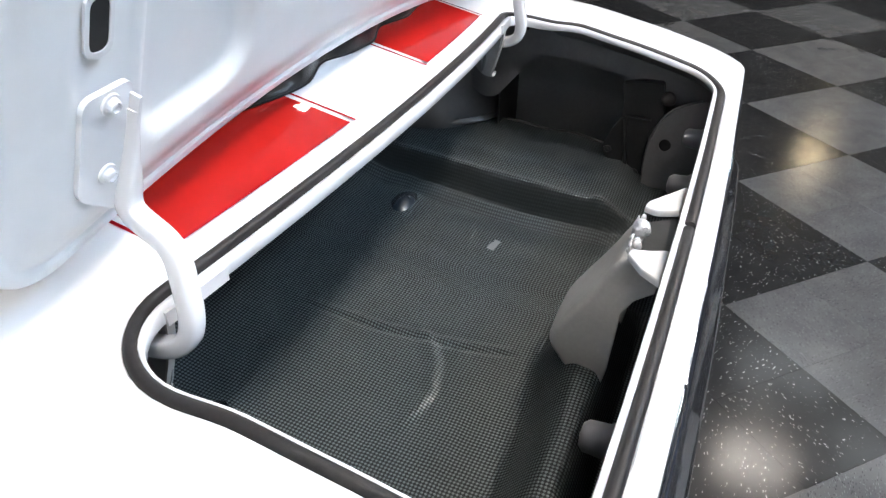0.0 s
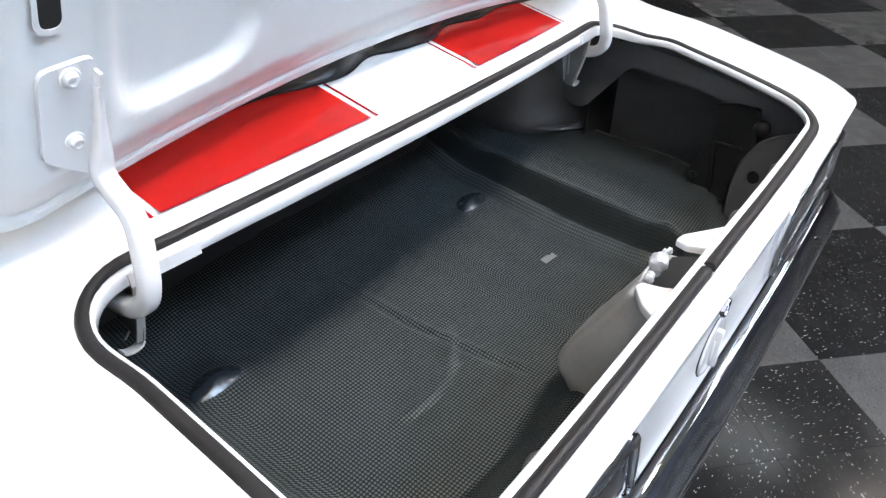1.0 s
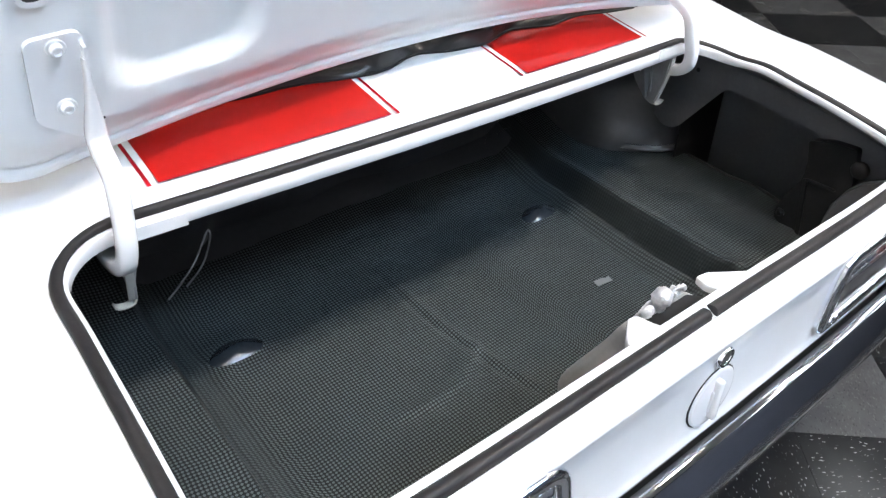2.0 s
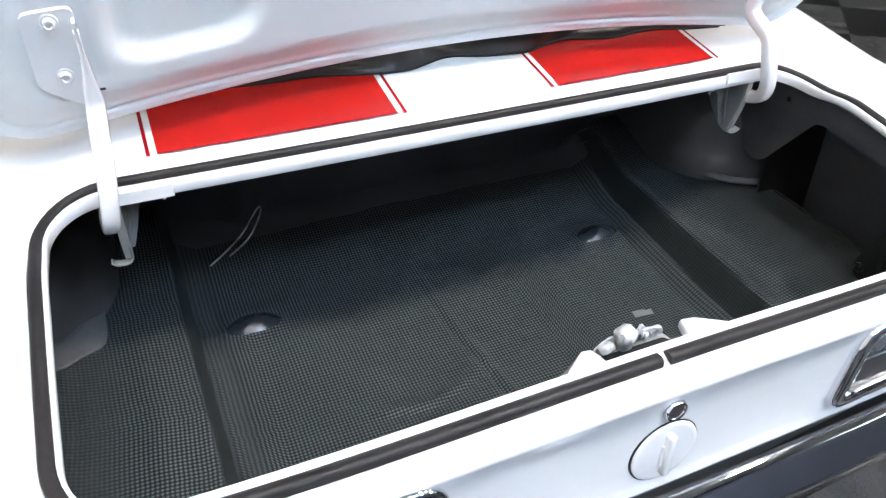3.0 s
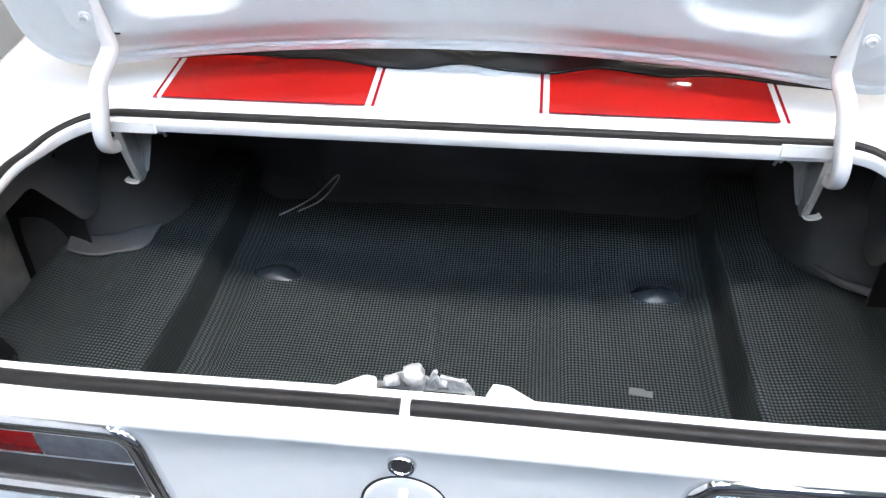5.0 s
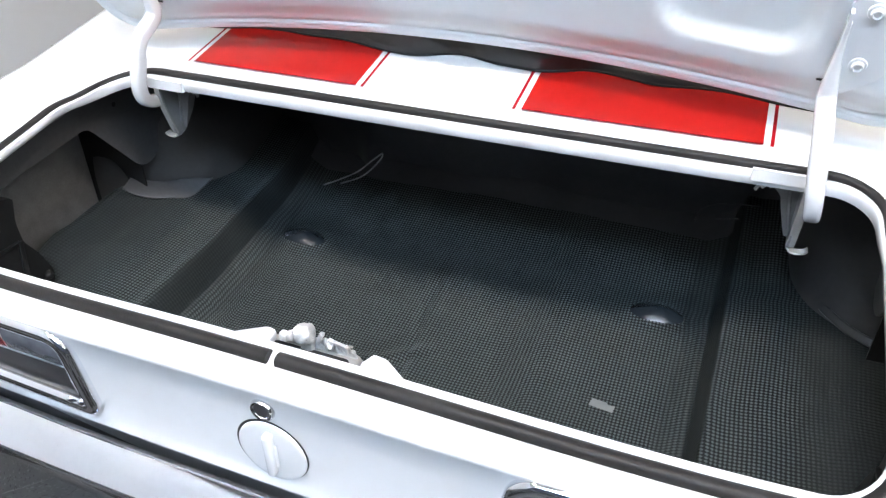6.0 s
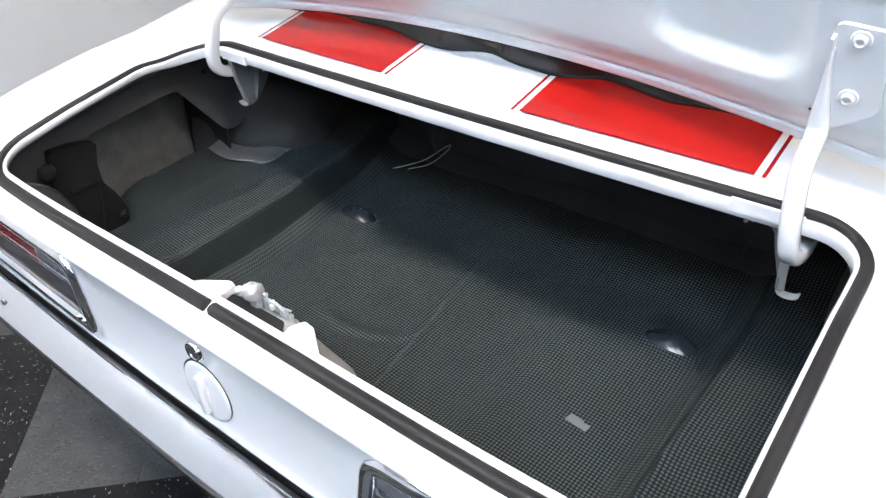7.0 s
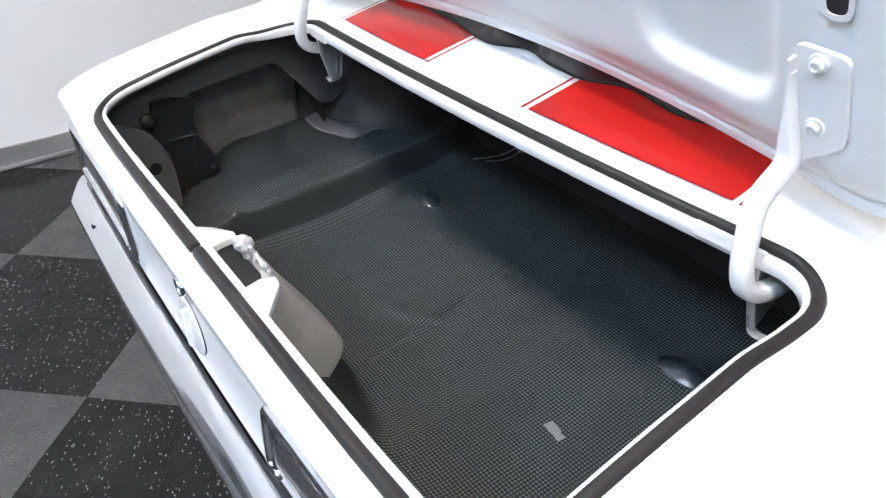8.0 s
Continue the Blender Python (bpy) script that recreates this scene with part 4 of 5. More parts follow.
def apron(u, v):
    """The lining's lower end, lying over the front of the mat."""
    x = -0.50 + 1.0 * u
    y0 = 1.020 + 0.006 * math.sin(7 * x + 1) + 0.012 * noise.noise((x * 6, 2.0, 8.0))
    y = y0 + (1.080 - y0) * v
    ripple = 0.006 * noise.noise((x * 7, y * 9, 4.0)) + 0.003 * math.sin(19 * x + 24 * y)
    return (x, y, mat_z(x, y) + 0.0012 + (0.004 + ripple) * smooth(0.0, 0.6, v) + 0.02 * v * v)


sheet(apron, span(0, 1, 120), span(0, 1, 24), "lining_apron", WELL, car, "glossy black plastic lying over the mat's front edge")
sheet(well, span(0, 1, 110), span(0, 1, 50), "top_well_lining", WELL, car, "glossy black plastic lining of the convertible top well")
sheet(lambda x, y: (x, y, deck_z(x, y) - 0.022), span(-0.76, 0.76, 30), span(0.67, 1.12, 12), "deck_underside", PRIMER, car, "grey underside of the rear deck", thick=0.002)

# latch on the rear edge and the pressed brace under it
BRACE = [(0.495, 0.262), (0.508, 0.272), (0.520, 0.285), (0.545, 0.304), (0.558, 0.3095), (0.570, 0.3105), (0.583, 0.307), (0.600, 0.299), (0.618, 0.2885), (0.640, 0.2755), (0.662, 0.262), (0.676, 0.254), (0.690, 0.246), (0.702, 0.239), (0.712, 0.234), (0.728, 0.226), (0.742, 0.218), (0.747, 0.212)]
BRACE_REAR = [(0.490, 0.222), (0.506, 0.212), (0.533, 0.206), (0.600, 0.202), (0.662, 0.199), (0.690, 0.184), (0.712, 0.156), (0.760, 0.150)]


def brace_rear(z):
    """Rear edge of the brace's flanks, with the cut-out under the latch."""
    for (z0, y0), (z1, y1) in zip(BRACE_REAR, BRACE_REAR[1:]):
        if z <= z1:
            return y0 + (y1 - y0) * max(0.0, (z - z0) / (z1 - z0))
    return BRACE_REAR[-1][1]


def brace_ring(z, nose):
    """U-shaped level of the brace: bent rear strip, flank, rounded nose forward."""
    front = 0.074 - 0.006 * smooth(0.62, 0.71, z)
    r = 0.015 - 0.004 * smooth(0.62, 0.74, z)
    rear = min(brace_rear(z), nose - 0.03)
    fold = min(0.021, 0.4 * (nose - rear))
    half = [(front + 0.014, rear), (front + 0.0135, rear + 0.003), (front + 0.006, rear + fold), (front + 0.004, rear + fold + 0.003), (front, nose - r)]
    half += [(front - r * (1 - math.cos(radians(a))), nose - r * (1 - math.sin(radians(a)))) for a in (20, 40, 60, 75, 90)]
    half += [(front * 0.35, nose + 0.0015)]
    return [(0.004 + 0.92 * x, y, z) for x, y in half] + [(0.004, nose + 0.002, z)] + [(0.004 - x, y, z) for x, y in half[::-1]]


brace_rings = [brace_ring(z, y) for z, y in BRACE]
n_br = len(brace_rings[0])
v = [p for r in brace_rings for p in r]
f = [(a * n_br + k, a * n_br + k + 1, (a + 1) * n_br + k + 1, (a + 1) * n_br + k) for a in range(len(BRACE) - 1) for k in range(n_br - 1)]
f.append(tuple(range((len(BRACE) - 1) * n_br, len(BRACE) * n_br)))
brace = link_mesh("latch_brace", v, f, PALE, car, "grey pressed steel latch brace")
thickness = brace.modifiers.new("thickness", "SOLIDIFY")
thickness.thickness, thickness.offset = 0.002, 0
for sx in (-1, 1):
    part("rivet_hole", lathe([(0, 0.0015), (0.0022, 0.001), (0.0026, 0.0)], 10, pose(0.004 + sx * 0.0735, 0.200, 0.665, 0, 90 * sx, 0)), SLOT, brace, "small dark hole")
# flat black plate stands for the shaded depth behind the latch
part("latch_pocket_shade", plate(rounded([(-0.074, 0.146), (0.098, 0.146), (0.056, 0.198), (-0.048, 0.198)], 0.004), [], 0.004, Matrix.Translation((0, 0, 0.7485))), BLACK_PART, car, "black plate painting the shade of the latch pocket")
# two sloping gussets carry the latch on the rear edge
def latch_gusset(points):
    """A wedge: flat painted top, flanks falling to the brace."""
    bm = bmesh.new()
    cx_, cy_ = sum(p[0] for p in points) / len(points), sum(p[1] for p in points) / len(points)
    levels = []
    for z, g in ((0.754, 1.0), (0.761, 1.0), (0.7645, 0.97), (0.7655, 0.92)):
        levels.append([bm.verts.new((cx_ + (x - cx_) * g, cy_ + (y - cy_) * g, z + 0.05 * (0.18 - y) * 0.6)) for x, y in rounded(points, 0.004, 3)])
    n = len(levels[0])
    for a, b in zip(levels, levels[1:]):
        for k in range(n):
            bm.faces.new((a[k], a[(k + 1) % n], b[(k + 1) % n], b[k]))
    bm.faces.new(levels[-1])
    return bm


part("latch_gusset", latch_gusset([(-0.124, 0.150), (-0.034, 0.150), (-0.045, 0.176), (-0.050, 0.204), (-0.064, 0.207), (-0.100, 0.181)]), WHITE, car, "white painted sloping latch gusset", True, 50)
part("latch_gusset", latch_gusset([(0.092, 0.150), (0.185, 0.150), (0.145, 0.178), (0.108, 0.205), (0.088, 0.208), (0.080, 0.186)]), WHITE, car, "white painted sloping latch gusset", True, 50)
latch = tagged(new("trunk_latch"))
latch.location = (0, 0, -0.009)
latch.parent = car
latch["label"] = "dull grey cast trunk latch"


def cast(bm, rough, seed):
    """Roughens a casting, as thick paint and wear leave it."""
    bmesh.ops.subdivide_edges(bm, edges=bm.edges[:], cuts=1, use_grid_fill=True)
    for vert in bm.verts:
        q = vert.co * 210.0
        vert.co += rough * Vector((noise.noise((q.x, q.y, q.z + seed)), noise.noise((q.x + 9, q.y, q.z + seed)), noise.noise((q.x, q.y + 9, q.z + seed))))
    return bm


part("back_plate", cast(plate(rounded([(-0.046, 0.750), (0.066, 0.748), (0.062, 0.764), (0.040, 0.774), (0.006, 0.772), (-0.020, 0.780), (-0.042, 0.768)], 0.004), [rounded([(-0.026, 0.755), (-0.017, 0.755), (-0.017, 0.764), (-0.026, 0.764)], 0.002), rounded([(0.022, 0.753), (0.036, 0.753), (0.036, 0.760), (0.022, 0.760)], 0.002)], 0.003, Matrix(((1, 0, 0, 0), (0, 0, 1, 0.2065), (0, 1, 0, 0), (0, 0, 0, 1)))), 0.0006, 1), ZINC, latch, "dull cast back plate", True)
part("striker_hook", cast(join(lathe([(0, 0.0125), (0.007, 0.012), (0.0118, 0.0095), (0.0135, 0.004), (0.0138, -0.004), (0.0122, -0.0095), (0.007, -0.012), (0, -0.0125)], 20, pose(-0.004, 0.199, 0.784, 0, 78, 16)), box((0.019, 0.011, 0.022), (-0.002, 0.200, 0.768), 0.004, 2, pose(0, 0, 0, 0, 10, 0))), 0.0022, 2), ZINC, latch, "rounded striker hook", True, 60)
part("pawl", cast(join(box((0.0065, 0.007, 0.021), (0.0175, 0.201, 0.783), 0.0026, 2, pose(0, 0, 0, 6, 22, 0)), box((0.0055, 0.006, 0.012), (0.0235, 0.203, 0.775), 0.002, 2, pose(0, 0, 0, 0, -20, 0))), 0.0016, 3), ZINC, latch, "", True, 60)
part("release_lever", cast(join(box((0.030, 0.006, 0.0055), (0.040, 0.204, 0.7765), 0.002, 2, pose(0, 0, 0, 0, 6, -5)), box((0.008, 0.009, 0.008), (0.030, 0.202, 0.772), 0.0025, 2), box((0.007, 0.008, 0.011), (0.052, 0.203, 0.7725), 0.0022, 2, pose(0, 0, 0, 0, -14, 0))), 0.0018, 4), ZINC, latch, "", True, 60)
part("pivot_boss", cast(lathe([(0, 0.0105), (0.004, 0.0100), (0.0065, 0.0075), (0.0072, 0.002), (0.0060, 0.0), (0.0072, -0.003), (0.0066, -0.0080), (0.004, -0.0100), (0, -0.0105)], 16, pose(-0.031, 0.199, 0.7725, 0, 90, 14)), 0.0014, 5), ZINC, latch, "", True, 60)
coil = [Vector((0.016 + 0.030 * t, 0.2085 + 0.0038 * math.cos(2 * math.pi * 5 * t), 0.7655 + 0.0038 * math.sin(2 * math.pi * 5 * t))) for t in span(0, 1, 60)]
part("latch_spring", sweep(coil, oval(0.0022, 0.0022, 6), side=(0, 0.3, 1)), ZINC, latch, "small coil spring", True, 80)
wire_pts = spline([(-0.040, 0.206, 0.770), (-0.026, 0.211, 0.762), (-0.008, 0.213, 0.766), (0.012, 0.213, 0.759), (0.034, 0.214, 0.764), (0.056, 0.211, 0.771)], 5)
part("spring_wire", sweep(wire_pts, oval(0.0034, 0.0034, 6), side=(0, 0, 1)), ZINC, latch, "", True, 80)
for x, z in ((0.008, 0.768), (0.044, 0.766), (0.056, 0.762), (-0.014, 0.768), (-0.036, 0.760), (0.058, 0.754)):
    part("rivet", lathe([(0, 0.005), (0.003, 0.0045), (0.0046, 0.002), (0.0046, -0.003)], 10, pose(x, 0.2090, z, -90, 0, 0)), ZINC, latch, "", True)

# tail lamp sockets inside
for sx in (-1, 1):
    for x in (0.36, 0.60):
        part("lamp_socket", lathe([(0, 0.055), (0.015, 0.053), (0.021, 0.046), (0.023, 0.02), (0.028, 0.012), (0.030, 0.0)], 20, pose(sx * x, 0.142, 0.675, -90, 0, 0)), PRIMER, car, "grey tail lamp socket", True)


# ---------------------------------------------------------------- tail panel details
def tail_y(x):
    return 0.0975 + BOW * x * x


def tail_lamp(sx):
    lamp = tagged(new("tail_lamp"))
    lamp.parent = car
    lamp["label"] = "tail lamp with chrome bezel, red and clear lens"
    outline = rounded([(0.290, 0.637), (0.700, 0.645), (0.705, 0.735), (0.690, 0.755), (0.325, 0.755), (0.308, 0.742)], 0.012, 5)
    pts = [Vector((sx * x, tail_y(x) - 0.006, z)) for x, z in outline]
    part("bezel", sweep(pts, oval(0.019, 0.024, 12, 2.6), side=(0, 1, 0), closed=True), CHROME, lamp, "chunky chrome bezel", True, 80)
    for x, z in ((0.303, 0.651), (0.322, 0.650)):
        part("bezel_bolt", lathe([(0, 0.004), (0.003, 0.0036), (0.005, 0.002), (0.0055, 0.0)], 12, pose(sx * x, tail_y(x) - 0.014, z, 90, 0, 0)), CHROME, lamp, "", True)

    def cover(x0, x1, z0, z1, depth, mat, name, label):
        def fn(u, v):
            x = x0 + (x1 - x0) * u
            z = z0 + (z1 - z0) * v
            return (sx * x, tail_y(x) - depth - 0.004 * math.sin(math.pi * v), z)
        sheet(fn, span(0, 1, 16), span(0, 1, 8), name, mat, lamp, label)
    cover(0.300, 0.700, 0.642, 0.695, 0.003, SMOKE, "lower_panel", "dark lower surround")
    cover(0.315, 0.43, 0.697, 0.752, 0.002, LENS_CLEAR, "reverse_lens", "clear reversing lens")
    cover(0.432, 0.70, 0.697, 0.752, 0.002, LENS_RED, "red_lens", "deep red lens")


tail_lamp(-1)
tail_lamp(1)

mk = pose(-0.003, tail_y(0) - 0.002, 0.742, 90, 0, 0)
lock = part("trunk_lock", lathe([(0.0, 0.002), (0.0108, 0.003), (0.0118, 0.005), (0.0145, 0.006), (0.016, 0.003), (0.0165, 0.0)], 28, mk), CHROME, car, "round chrome trunk lock with a thick rim", True)
part("lock_face", lathe([(0, 0.004), (0.011, 0.004), (0.011, 0.002)], 24, mk), SMOKE, lock, "dark lock face", True)
mc = pose(-0.002, tail_y(0) + 0.0075, 0.668, 90, 0, 0)
cap = part("fuel_cap", lathe([(0, 0.0115), (0.03, 0.0112), (0.042, 0.0108), (0.0465, 0.0108), (0.0485, 0.0095), (0.0495, 0.006), (0.0495, 0.0)], 48, mc), WHITE, car, "round white fuel filler cap with a raised grip", True)
part("grip", join(box((0.011, 0.014, 0.070), (-0.002, tail_y(0) - 0.007, 0.668), 0.004, 3), box((0.018, 0.008, 0.04), (-0.002, tail_y(0) - 0.003, 0.664), 0.0035, 3)), WHITE, cap, "", True)
# ring shifted up and sideways, its black painting the shade at the cap's edge
part("cap_gap_shade", lathe([(0.0470, 0.0080), (0.0500, 0.0084), (0.0508, 0.0080), (0.0510, 0.0)], 48, Matrix.Translation((-0.0010, 0, 0.0010)) @ mc), SLOT, cap, "black ring painting the shade in the gap round the cap", True)


# rear bumper: rounded crest standing off the panel, sloping face, tucked under
BUMPER_LINE = [p.to_tuple()[1:] for p in spline([(0, y, z) for y, z in ((0.098, 0.550), (0.0955, 0.574), (0.0925, 0.5885), (0.0865, 0.5945), (0.0795, 0.5935), (0.0735, 0.5885), (0.0660, 0.5785), (0.0572, 0.5655), (0.0500, 0.5545), (0.0465, 0.5470), (0.0470, 0.5380), (0.0540, 0.5150), (0.0750, 0.4650))], 4)]


def bumper(u, v):
    x = -0.865 + 1.73 * u
    t = v * (len(BUMPER_LINE) - 1)
    k = min(int(t), len(BUMPER_LINE) - 2)
    y, z = [a + (b - a) * (t - k) for a, b in zip(BUMPER_LINE[k], BUMPER_LINE[k + 1])]
    wrap = max(0.0, abs(x) - 0.79) / 0.075
    y += BOW * x * x + 0.001 + 0.05 * wrap ** 2.5
    z -= 0.014 + 0.012 * wrap + 0.002 * math.exp(-((abs(x) - 0.33) / 0.09) ** 2) * smooth(0.55, 0.59, z)
    return (x, y, z)


bump = sheet(bumper, span(0, 1, 90), span(0, 1, 49), "rear_bumper", CHROME, car, "polished chrome rear bumper", thick=0.003)
for x in (-0.60, 0.60):
    part("bumper_bolt", lathe([(0, 0.006), (0.006, 0.0055), (0.010, 0.003), (0.012, 0.0)], 16, pose(x, 0.065 + BOW * x * x, 0.556, 127, 0, 0)), CHROME, bump, "domed chrome bolt", True)


# folded convertible top under its black cover, behind the lid
def boot_edge(x):
    """Where the loose cover's edge lies on the deck: furthest back at the middle, with a hollow in it."""
    y = 0.738 + 0.034 * smooth(0.12, 0.30, -x) + 0.014 * smooth(0.30, 0.46, -x) + 0.020 * smooth(0.12, 0.23, x) + 0.012 * smooth(0.30, 0.50, x)
    return y + 0.013 * math.exp(-(x / 0.05) ** 2) + 0.004 * math.sin(31 * x + 1.0) + 0.004 * noise.noise((x * 14, 0.0, 9.0))


def boot(u, v):
    x = -0.62 + 1.24 * u
    a = math.pi * v
    ax = abs(x)
    h = 0.050 * (1 - 0.62 * smooth(0.36, 0.62, ax)) * (1 + 0.10 * math.sin(9 * x + 0.6))
    y = boot_edge(x) + 0.24 * (1 - math.cos(a)) / 2
    z = deck_z(x, y) + 0.002 + h * max(0.0, math.sin(a)) ** 0.6
    # slack folds lying mostly along the edge, gathered here and there
    lie = v * 6 + 1.6 * math.sin(5 * x + 0.4) + 0.8 * math.sin(13 * x) + 1.5 * noise.noise((x * 4, v * 2, 5.0))
    folds = 0.009 * math.sin(3.1 * lie) + 0.007 * (1 - 2 * abs(math.sin(1.7 * lie + 9 * x)))
    gather = 0.010 * math.exp(-((x + 0.10 - 0.3 * v) / 0.035) ** 2) + 0.009 * math.exp(-((x - 0.06 - 0.2 * v) / 0.03) ** 2) - 0.010 * math.exp(-((x - 0.0 - 0.2 * v) / 0.04) ** 2)
    creases = 0.006 * noise.noise((x * 7, v * 5, 1.5)) + 0.0012 * noise.noise((x * 30, v * 14, 7.5))
    wr = 1.25 * (folds + gather + creases) * max(0.0, math.sin(a)) ** 0.5
    return (x, y - 0.7 * wr, max(z + 0.7 * wr, deck_z(x, y) + 0.0015))


hem_line = [Vector((x, boot_edge(x) - 0.001, deck_z(x, boot_edge(x)) + 0.002)) for x in span(-0.60, 0.60, 120)]
part("cover_hem", sweep(hem_line, oval(0.004, 0.004, 8), side=(0, 1, 0)), BLACK_PART, car, "rolled hem of the black vinyl cover", True, 80)
sheet(boot, span(0, 1, 200), span(0, 1, 60), "folded_top_cover", VINYL, car, "wrinkled black vinyl cover over the folded top")
part("top_cover_front", box((1.30, 1.40, 0.10), (0, 1.72, 0.96), 0.04, 3), VINYL, car, "black vinyl cover over the folded top", True)


# ---------------------------------------------------------------- trunk mat
mat_u = sorted(set(span(-0.765, 0.765, 312) + [s * (0.43 + 0.0015 * k) for k in range(62) for s in (-1, 1)]))
mat_v = span(0.17, 1.085, 230)


def mat_place(x, y):
    return (x + math.copysign(0.007, x) * smooth(0.69, 0.765, abs(x)) * noise.noise((3.0, y * 13, x)), y, mat_z(x, y))


def weave_uvs():
    """Lengths along the cloth; the moulding drew the weave out over each step."""
    a = np.array([mat_place(x, y) for y in mat_v for x in mat_u]).reshape(len(mat_v), len(mat_u), 3)
    drawn = np.array([1 - 0.30 * smooth(0.425, 0.46, abs(x)) * smooth(0.520, 0.500, abs(x)) for x in mat_u])
    du = np.linalg.norm(np.diff(a, axis=1), axis=2) * (drawn[1:] + drawn[:-1]) / 2
    du = np.concatenate([np.zeros((len(mat_v), 1)), du.cumsum(1)], 1)
    du -= du[:, len(mat_u) // 2:len(mat_u) // 2 + 1]
    dv = np.concatenate([np.zeros((1, len(mat_u))), np.linalg.norm(np.diff(a, axis=0), axis=2).cumsum(0)], 0)
    return np.stack([du, dv], -1).reshape(-1, 2).tolist()


def drawn_and_shaded(x, y):
    """How far stretch and painted shade hide the print: most over each step's face, then the outer edges."""
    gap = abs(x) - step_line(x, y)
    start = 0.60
    # outer edges: shade under the deck's flanks is painted in with the stretch
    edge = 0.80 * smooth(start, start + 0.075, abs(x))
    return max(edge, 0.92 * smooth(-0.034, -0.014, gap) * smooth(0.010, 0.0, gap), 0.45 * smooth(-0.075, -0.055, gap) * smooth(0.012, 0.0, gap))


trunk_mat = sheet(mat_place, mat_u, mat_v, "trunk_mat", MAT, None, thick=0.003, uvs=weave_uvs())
stretch_and_shade = trunk_mat.data.attributes.new("drawn", "FLOAT", "POINT")
stretch_and_shade.data.foreach_set("value", [drawn_and_shaded(x, y) for y in mat_v for x in mat_u])
tagged(trunk_mat, "moulded dark grey and black houndstooth-weave trunk mat", "mat")
for sx in (-1, 1):
    bind = [Vector((sx * (0.764 + 0.007 * noise.noise((3.0, y * 13, sx * 0.765))), y, mat_z(0.765, y) + 0.001)) for y in span(0.33, 0.66, 50)]
    part("edge_binding", sweep(bind, oval(0.007, 0.007, 8), side=(1, 0, 0)), RUBBER, trunk_mat, "dark binding along the mat's edge", True, 80)
lean = [(0.440, 0.966, 0.0), (0.405, 0.985, 0.004), (0.365, 1.008, 0.014), (0.332, 1.030, 0.034), (0.314, 1.042, 0.044), (0.316, 1.032, 0.034), (0.350, 1.004, 0.008), (0.398, 0.976, 0.002)]
part("lining_fold", sweep(spline([(-x, y, mat_z(-x, y) + 0.003 + h) for x, y, h in lean], 6), oval(0.0046, 0.0040, 8), side=(0, 1, 0)), PLASTIC, trunk_mat, "thin glossy plastic fold", True, 80)
for arc in ([(0.422, 0.560), (0.428, 0.588), (0.444, 0.602), (0.483, 0.615), (0.540, 0.621)], [(0.462, 0.575), (0.500, 0.583), (0.536, 0.582)]):
    part("lining_fold", sweep(spline([(x, 1.030 - 0.01 * abs(x - 0.48), z) for x, z in arc], 6), oval(0.0026, 0.0026, 8), side=(0, 1, 0)), WELL, trunk_mat, "thin glossy plastic fold", True, 80)
for bx, by in BULGES:
    def bulge(u, v, bx=bx, by=by):
        a = 2 * math.pi * u
        r = 0.029 * v * (1 + 0.10 * math.sin(3 * a + 40 * bx))
        x, y = bx + 1.8 * r * math.cos(a), by + r * math.sin(a) + 0.006 * math.cos(a) ** 2
        dome = 0.004 * (1 - v * v) + 0.0005 * math.sin(7 * a + 5 * v + 30 * bx) * smooth(0.1, 0.5, v) * smooth(1.0, 0.6, v) + 0.0022 * math.sin(2 * a + 1) * v * (1 - v) - 0.0014 * math.exp(-((v - 0.55) / 0.16) ** 2) * max(0.0, math.cos(a - 2.4))
        return (x, y, mat_z(x, y) + dome + 0.0006 - 0.0016 * v ** 6)
    sheet(bulge, span(0, 1, 49), span(0.02, 1, 18), "moulded_bulge", GLOSS, trunk_mat, "shiny black moulded bulge")
tag_pts = [(-0.021, -0.008), (-0.019, 0.009), (0.006, 0.009), (0.011, 0.005), (0.022, 0.007), (0.021, -0.009)]
paper = part("paper_label", plate(tag_pts, [], 0.0008, pose(0.338, 0.545, mat_z(0.338, 0.545) + 0.002, 3, 0, -6)), PAPER, None)
tagged(paper, "small blank grey paper label lying on the trunk mat", "label")

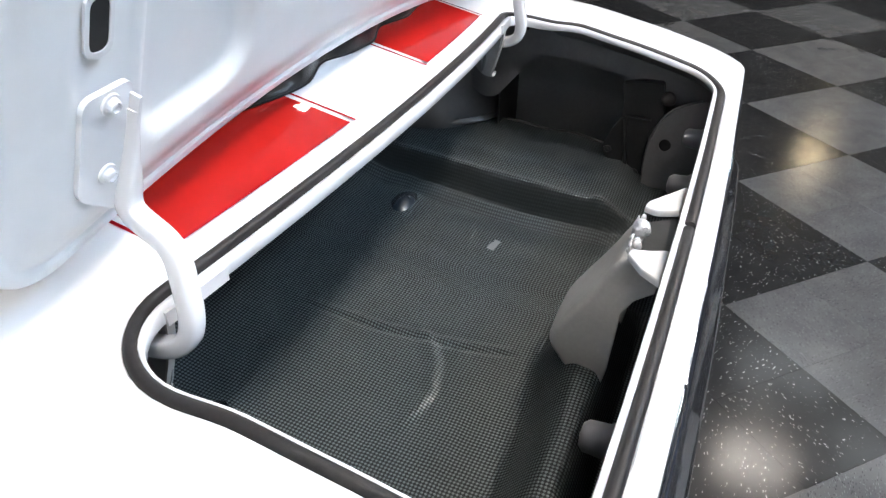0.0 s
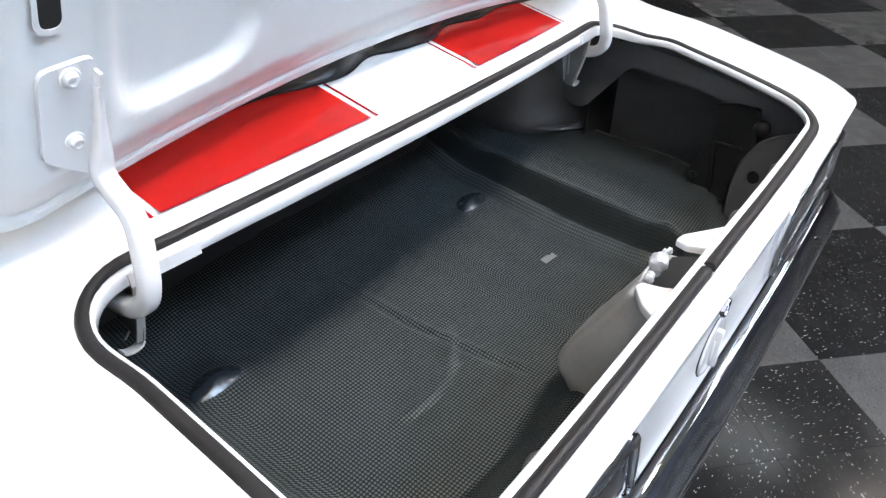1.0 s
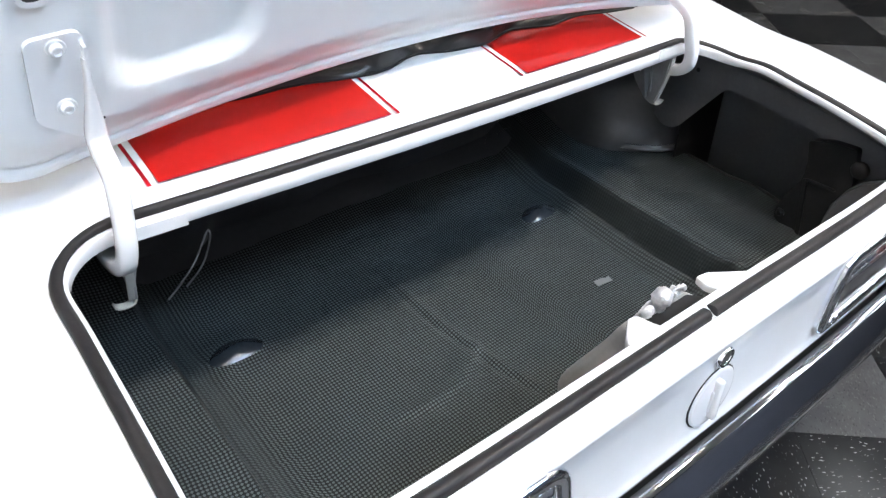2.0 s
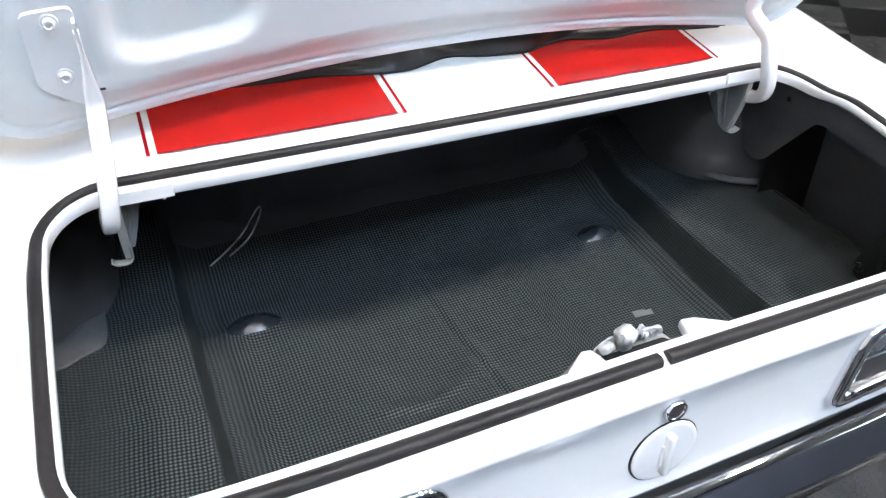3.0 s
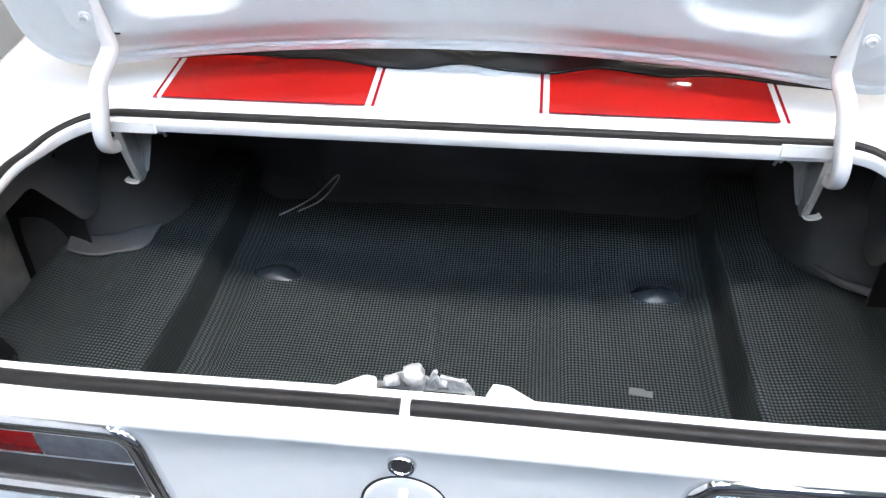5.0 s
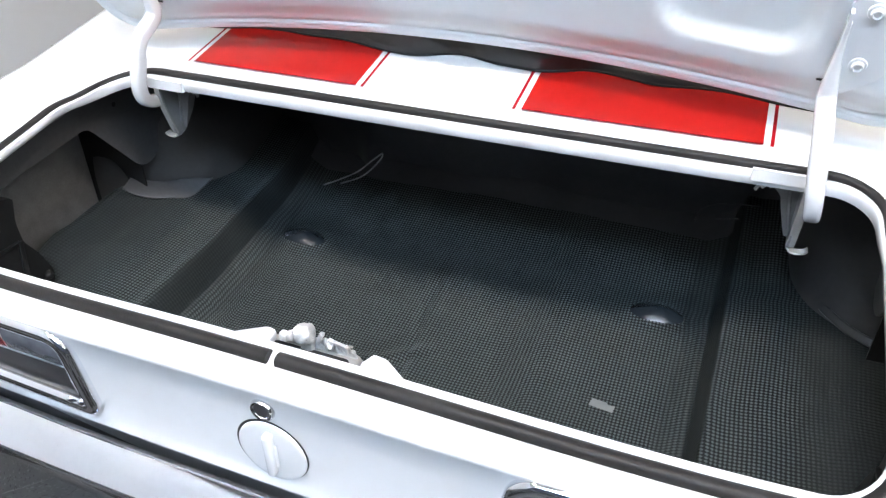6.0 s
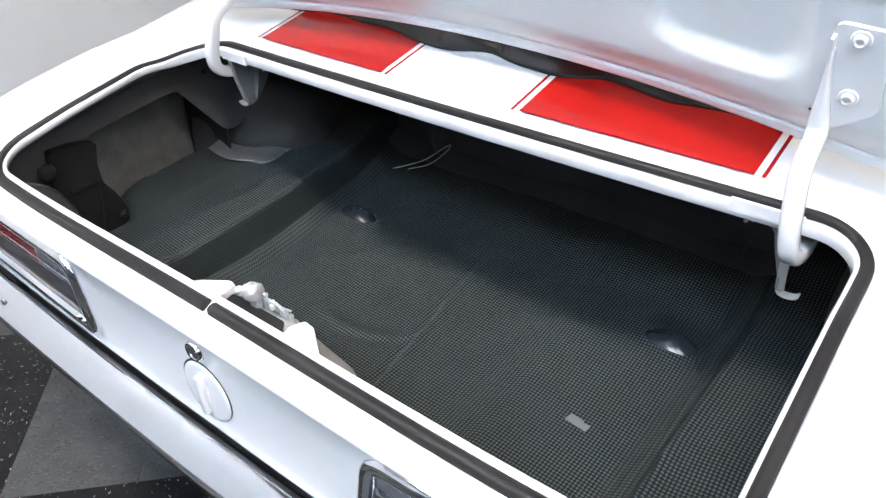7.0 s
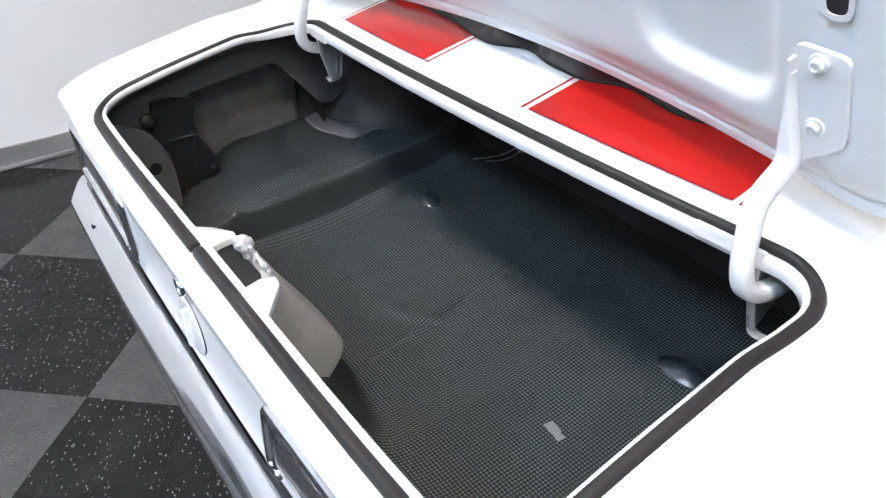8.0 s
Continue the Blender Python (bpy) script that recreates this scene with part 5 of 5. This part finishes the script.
# ---------------------------------------------------------------- tiled floor
ground = structure("floor", box((lx, ly, 0.05), (cx, cy, -0.029)), GROUT, "checkered floor of grey and charcoal vinyl tiles")
CELL, ANGLE, ORIGIN = 0.6112, radians(46.70 + 180), Vector((0.964, -0.010))
SIDE = CELL / 2
ca, sa = math.cos(ANGLE), math.sin(ANGLE)


def tile_mesh(name, mat):
    bm = box((SIDE - 0.0006, SIDE - 0.0006, 0.004), (0, 0, -0.002), 0.0003, 1)
    me = bpy.data.meshes.new(name)
    bm.to_mesh(me)
    bm.free()
    me.materials.append(mat)
    return me


tile_data = {False: tile_mesh("light_tile", TILE_LIGHT), True: tile_mesh("dark_tile", TILE_DARK)}
far_tiles = {False: ([], []), True: ([], [])}
near_count = 0
for i in range(-58, 58):
    for j in range(-58, 58):
        u, w = (i + 0.5) * SIDE, (j + 0.5) * SIDE
        x, y = ORIGIN.x + ca * u - sa * w, ORIGIN.y + sa * u + ca * w
        if not (ROOM_X0 + 0.02 < x < ROOM_X1 - 0.02 and ROOM_Y0 + 0.02 < y < ROOM_Y1 - 0.02):
            continue
        dark = bool((math.floor(i / 2) + math.floor(j / 2)) % 2)
        seen = (0.5 < x < 3.6 and -1.2 < y < 2.9) or (-2.4 < x < -0.5 and -1.3 < y < 0.9)
        if seen and near_count < 300:
            near_count += 1
            o = new("tile", tile_data[dark])
            o.parent = ground
            o.matrix_basis = pose(x, y, 0, 0, 0, math.degrees(ANGLE) + 90 * ((i * 7 + j * 3) % 4))
        else:
            vs_, fs_ = far_tiles[dark]
            h, b0 = SIDE / 2 - 0.0005, len(vs_)
            for dx, dy in ((-h, -h), (h, -h), (h, h), (-h, h)):
                vs_.append((x + ca * dx - sa * dy, y + sa * dx + ca * dy, 0.0))
            fs_.append((b0, b0 + 1, b0 + 2, b0 + 3))
for dark, (vs_, fs_) in far_tiles.items():
    o = link_mesh("far_tiles", vs_, fs_, tile_data[dark].materials[0], ground, "dark tiles further off" if dark else "grey tiles further off", shade=False)
    o["kind"] = "stuff"
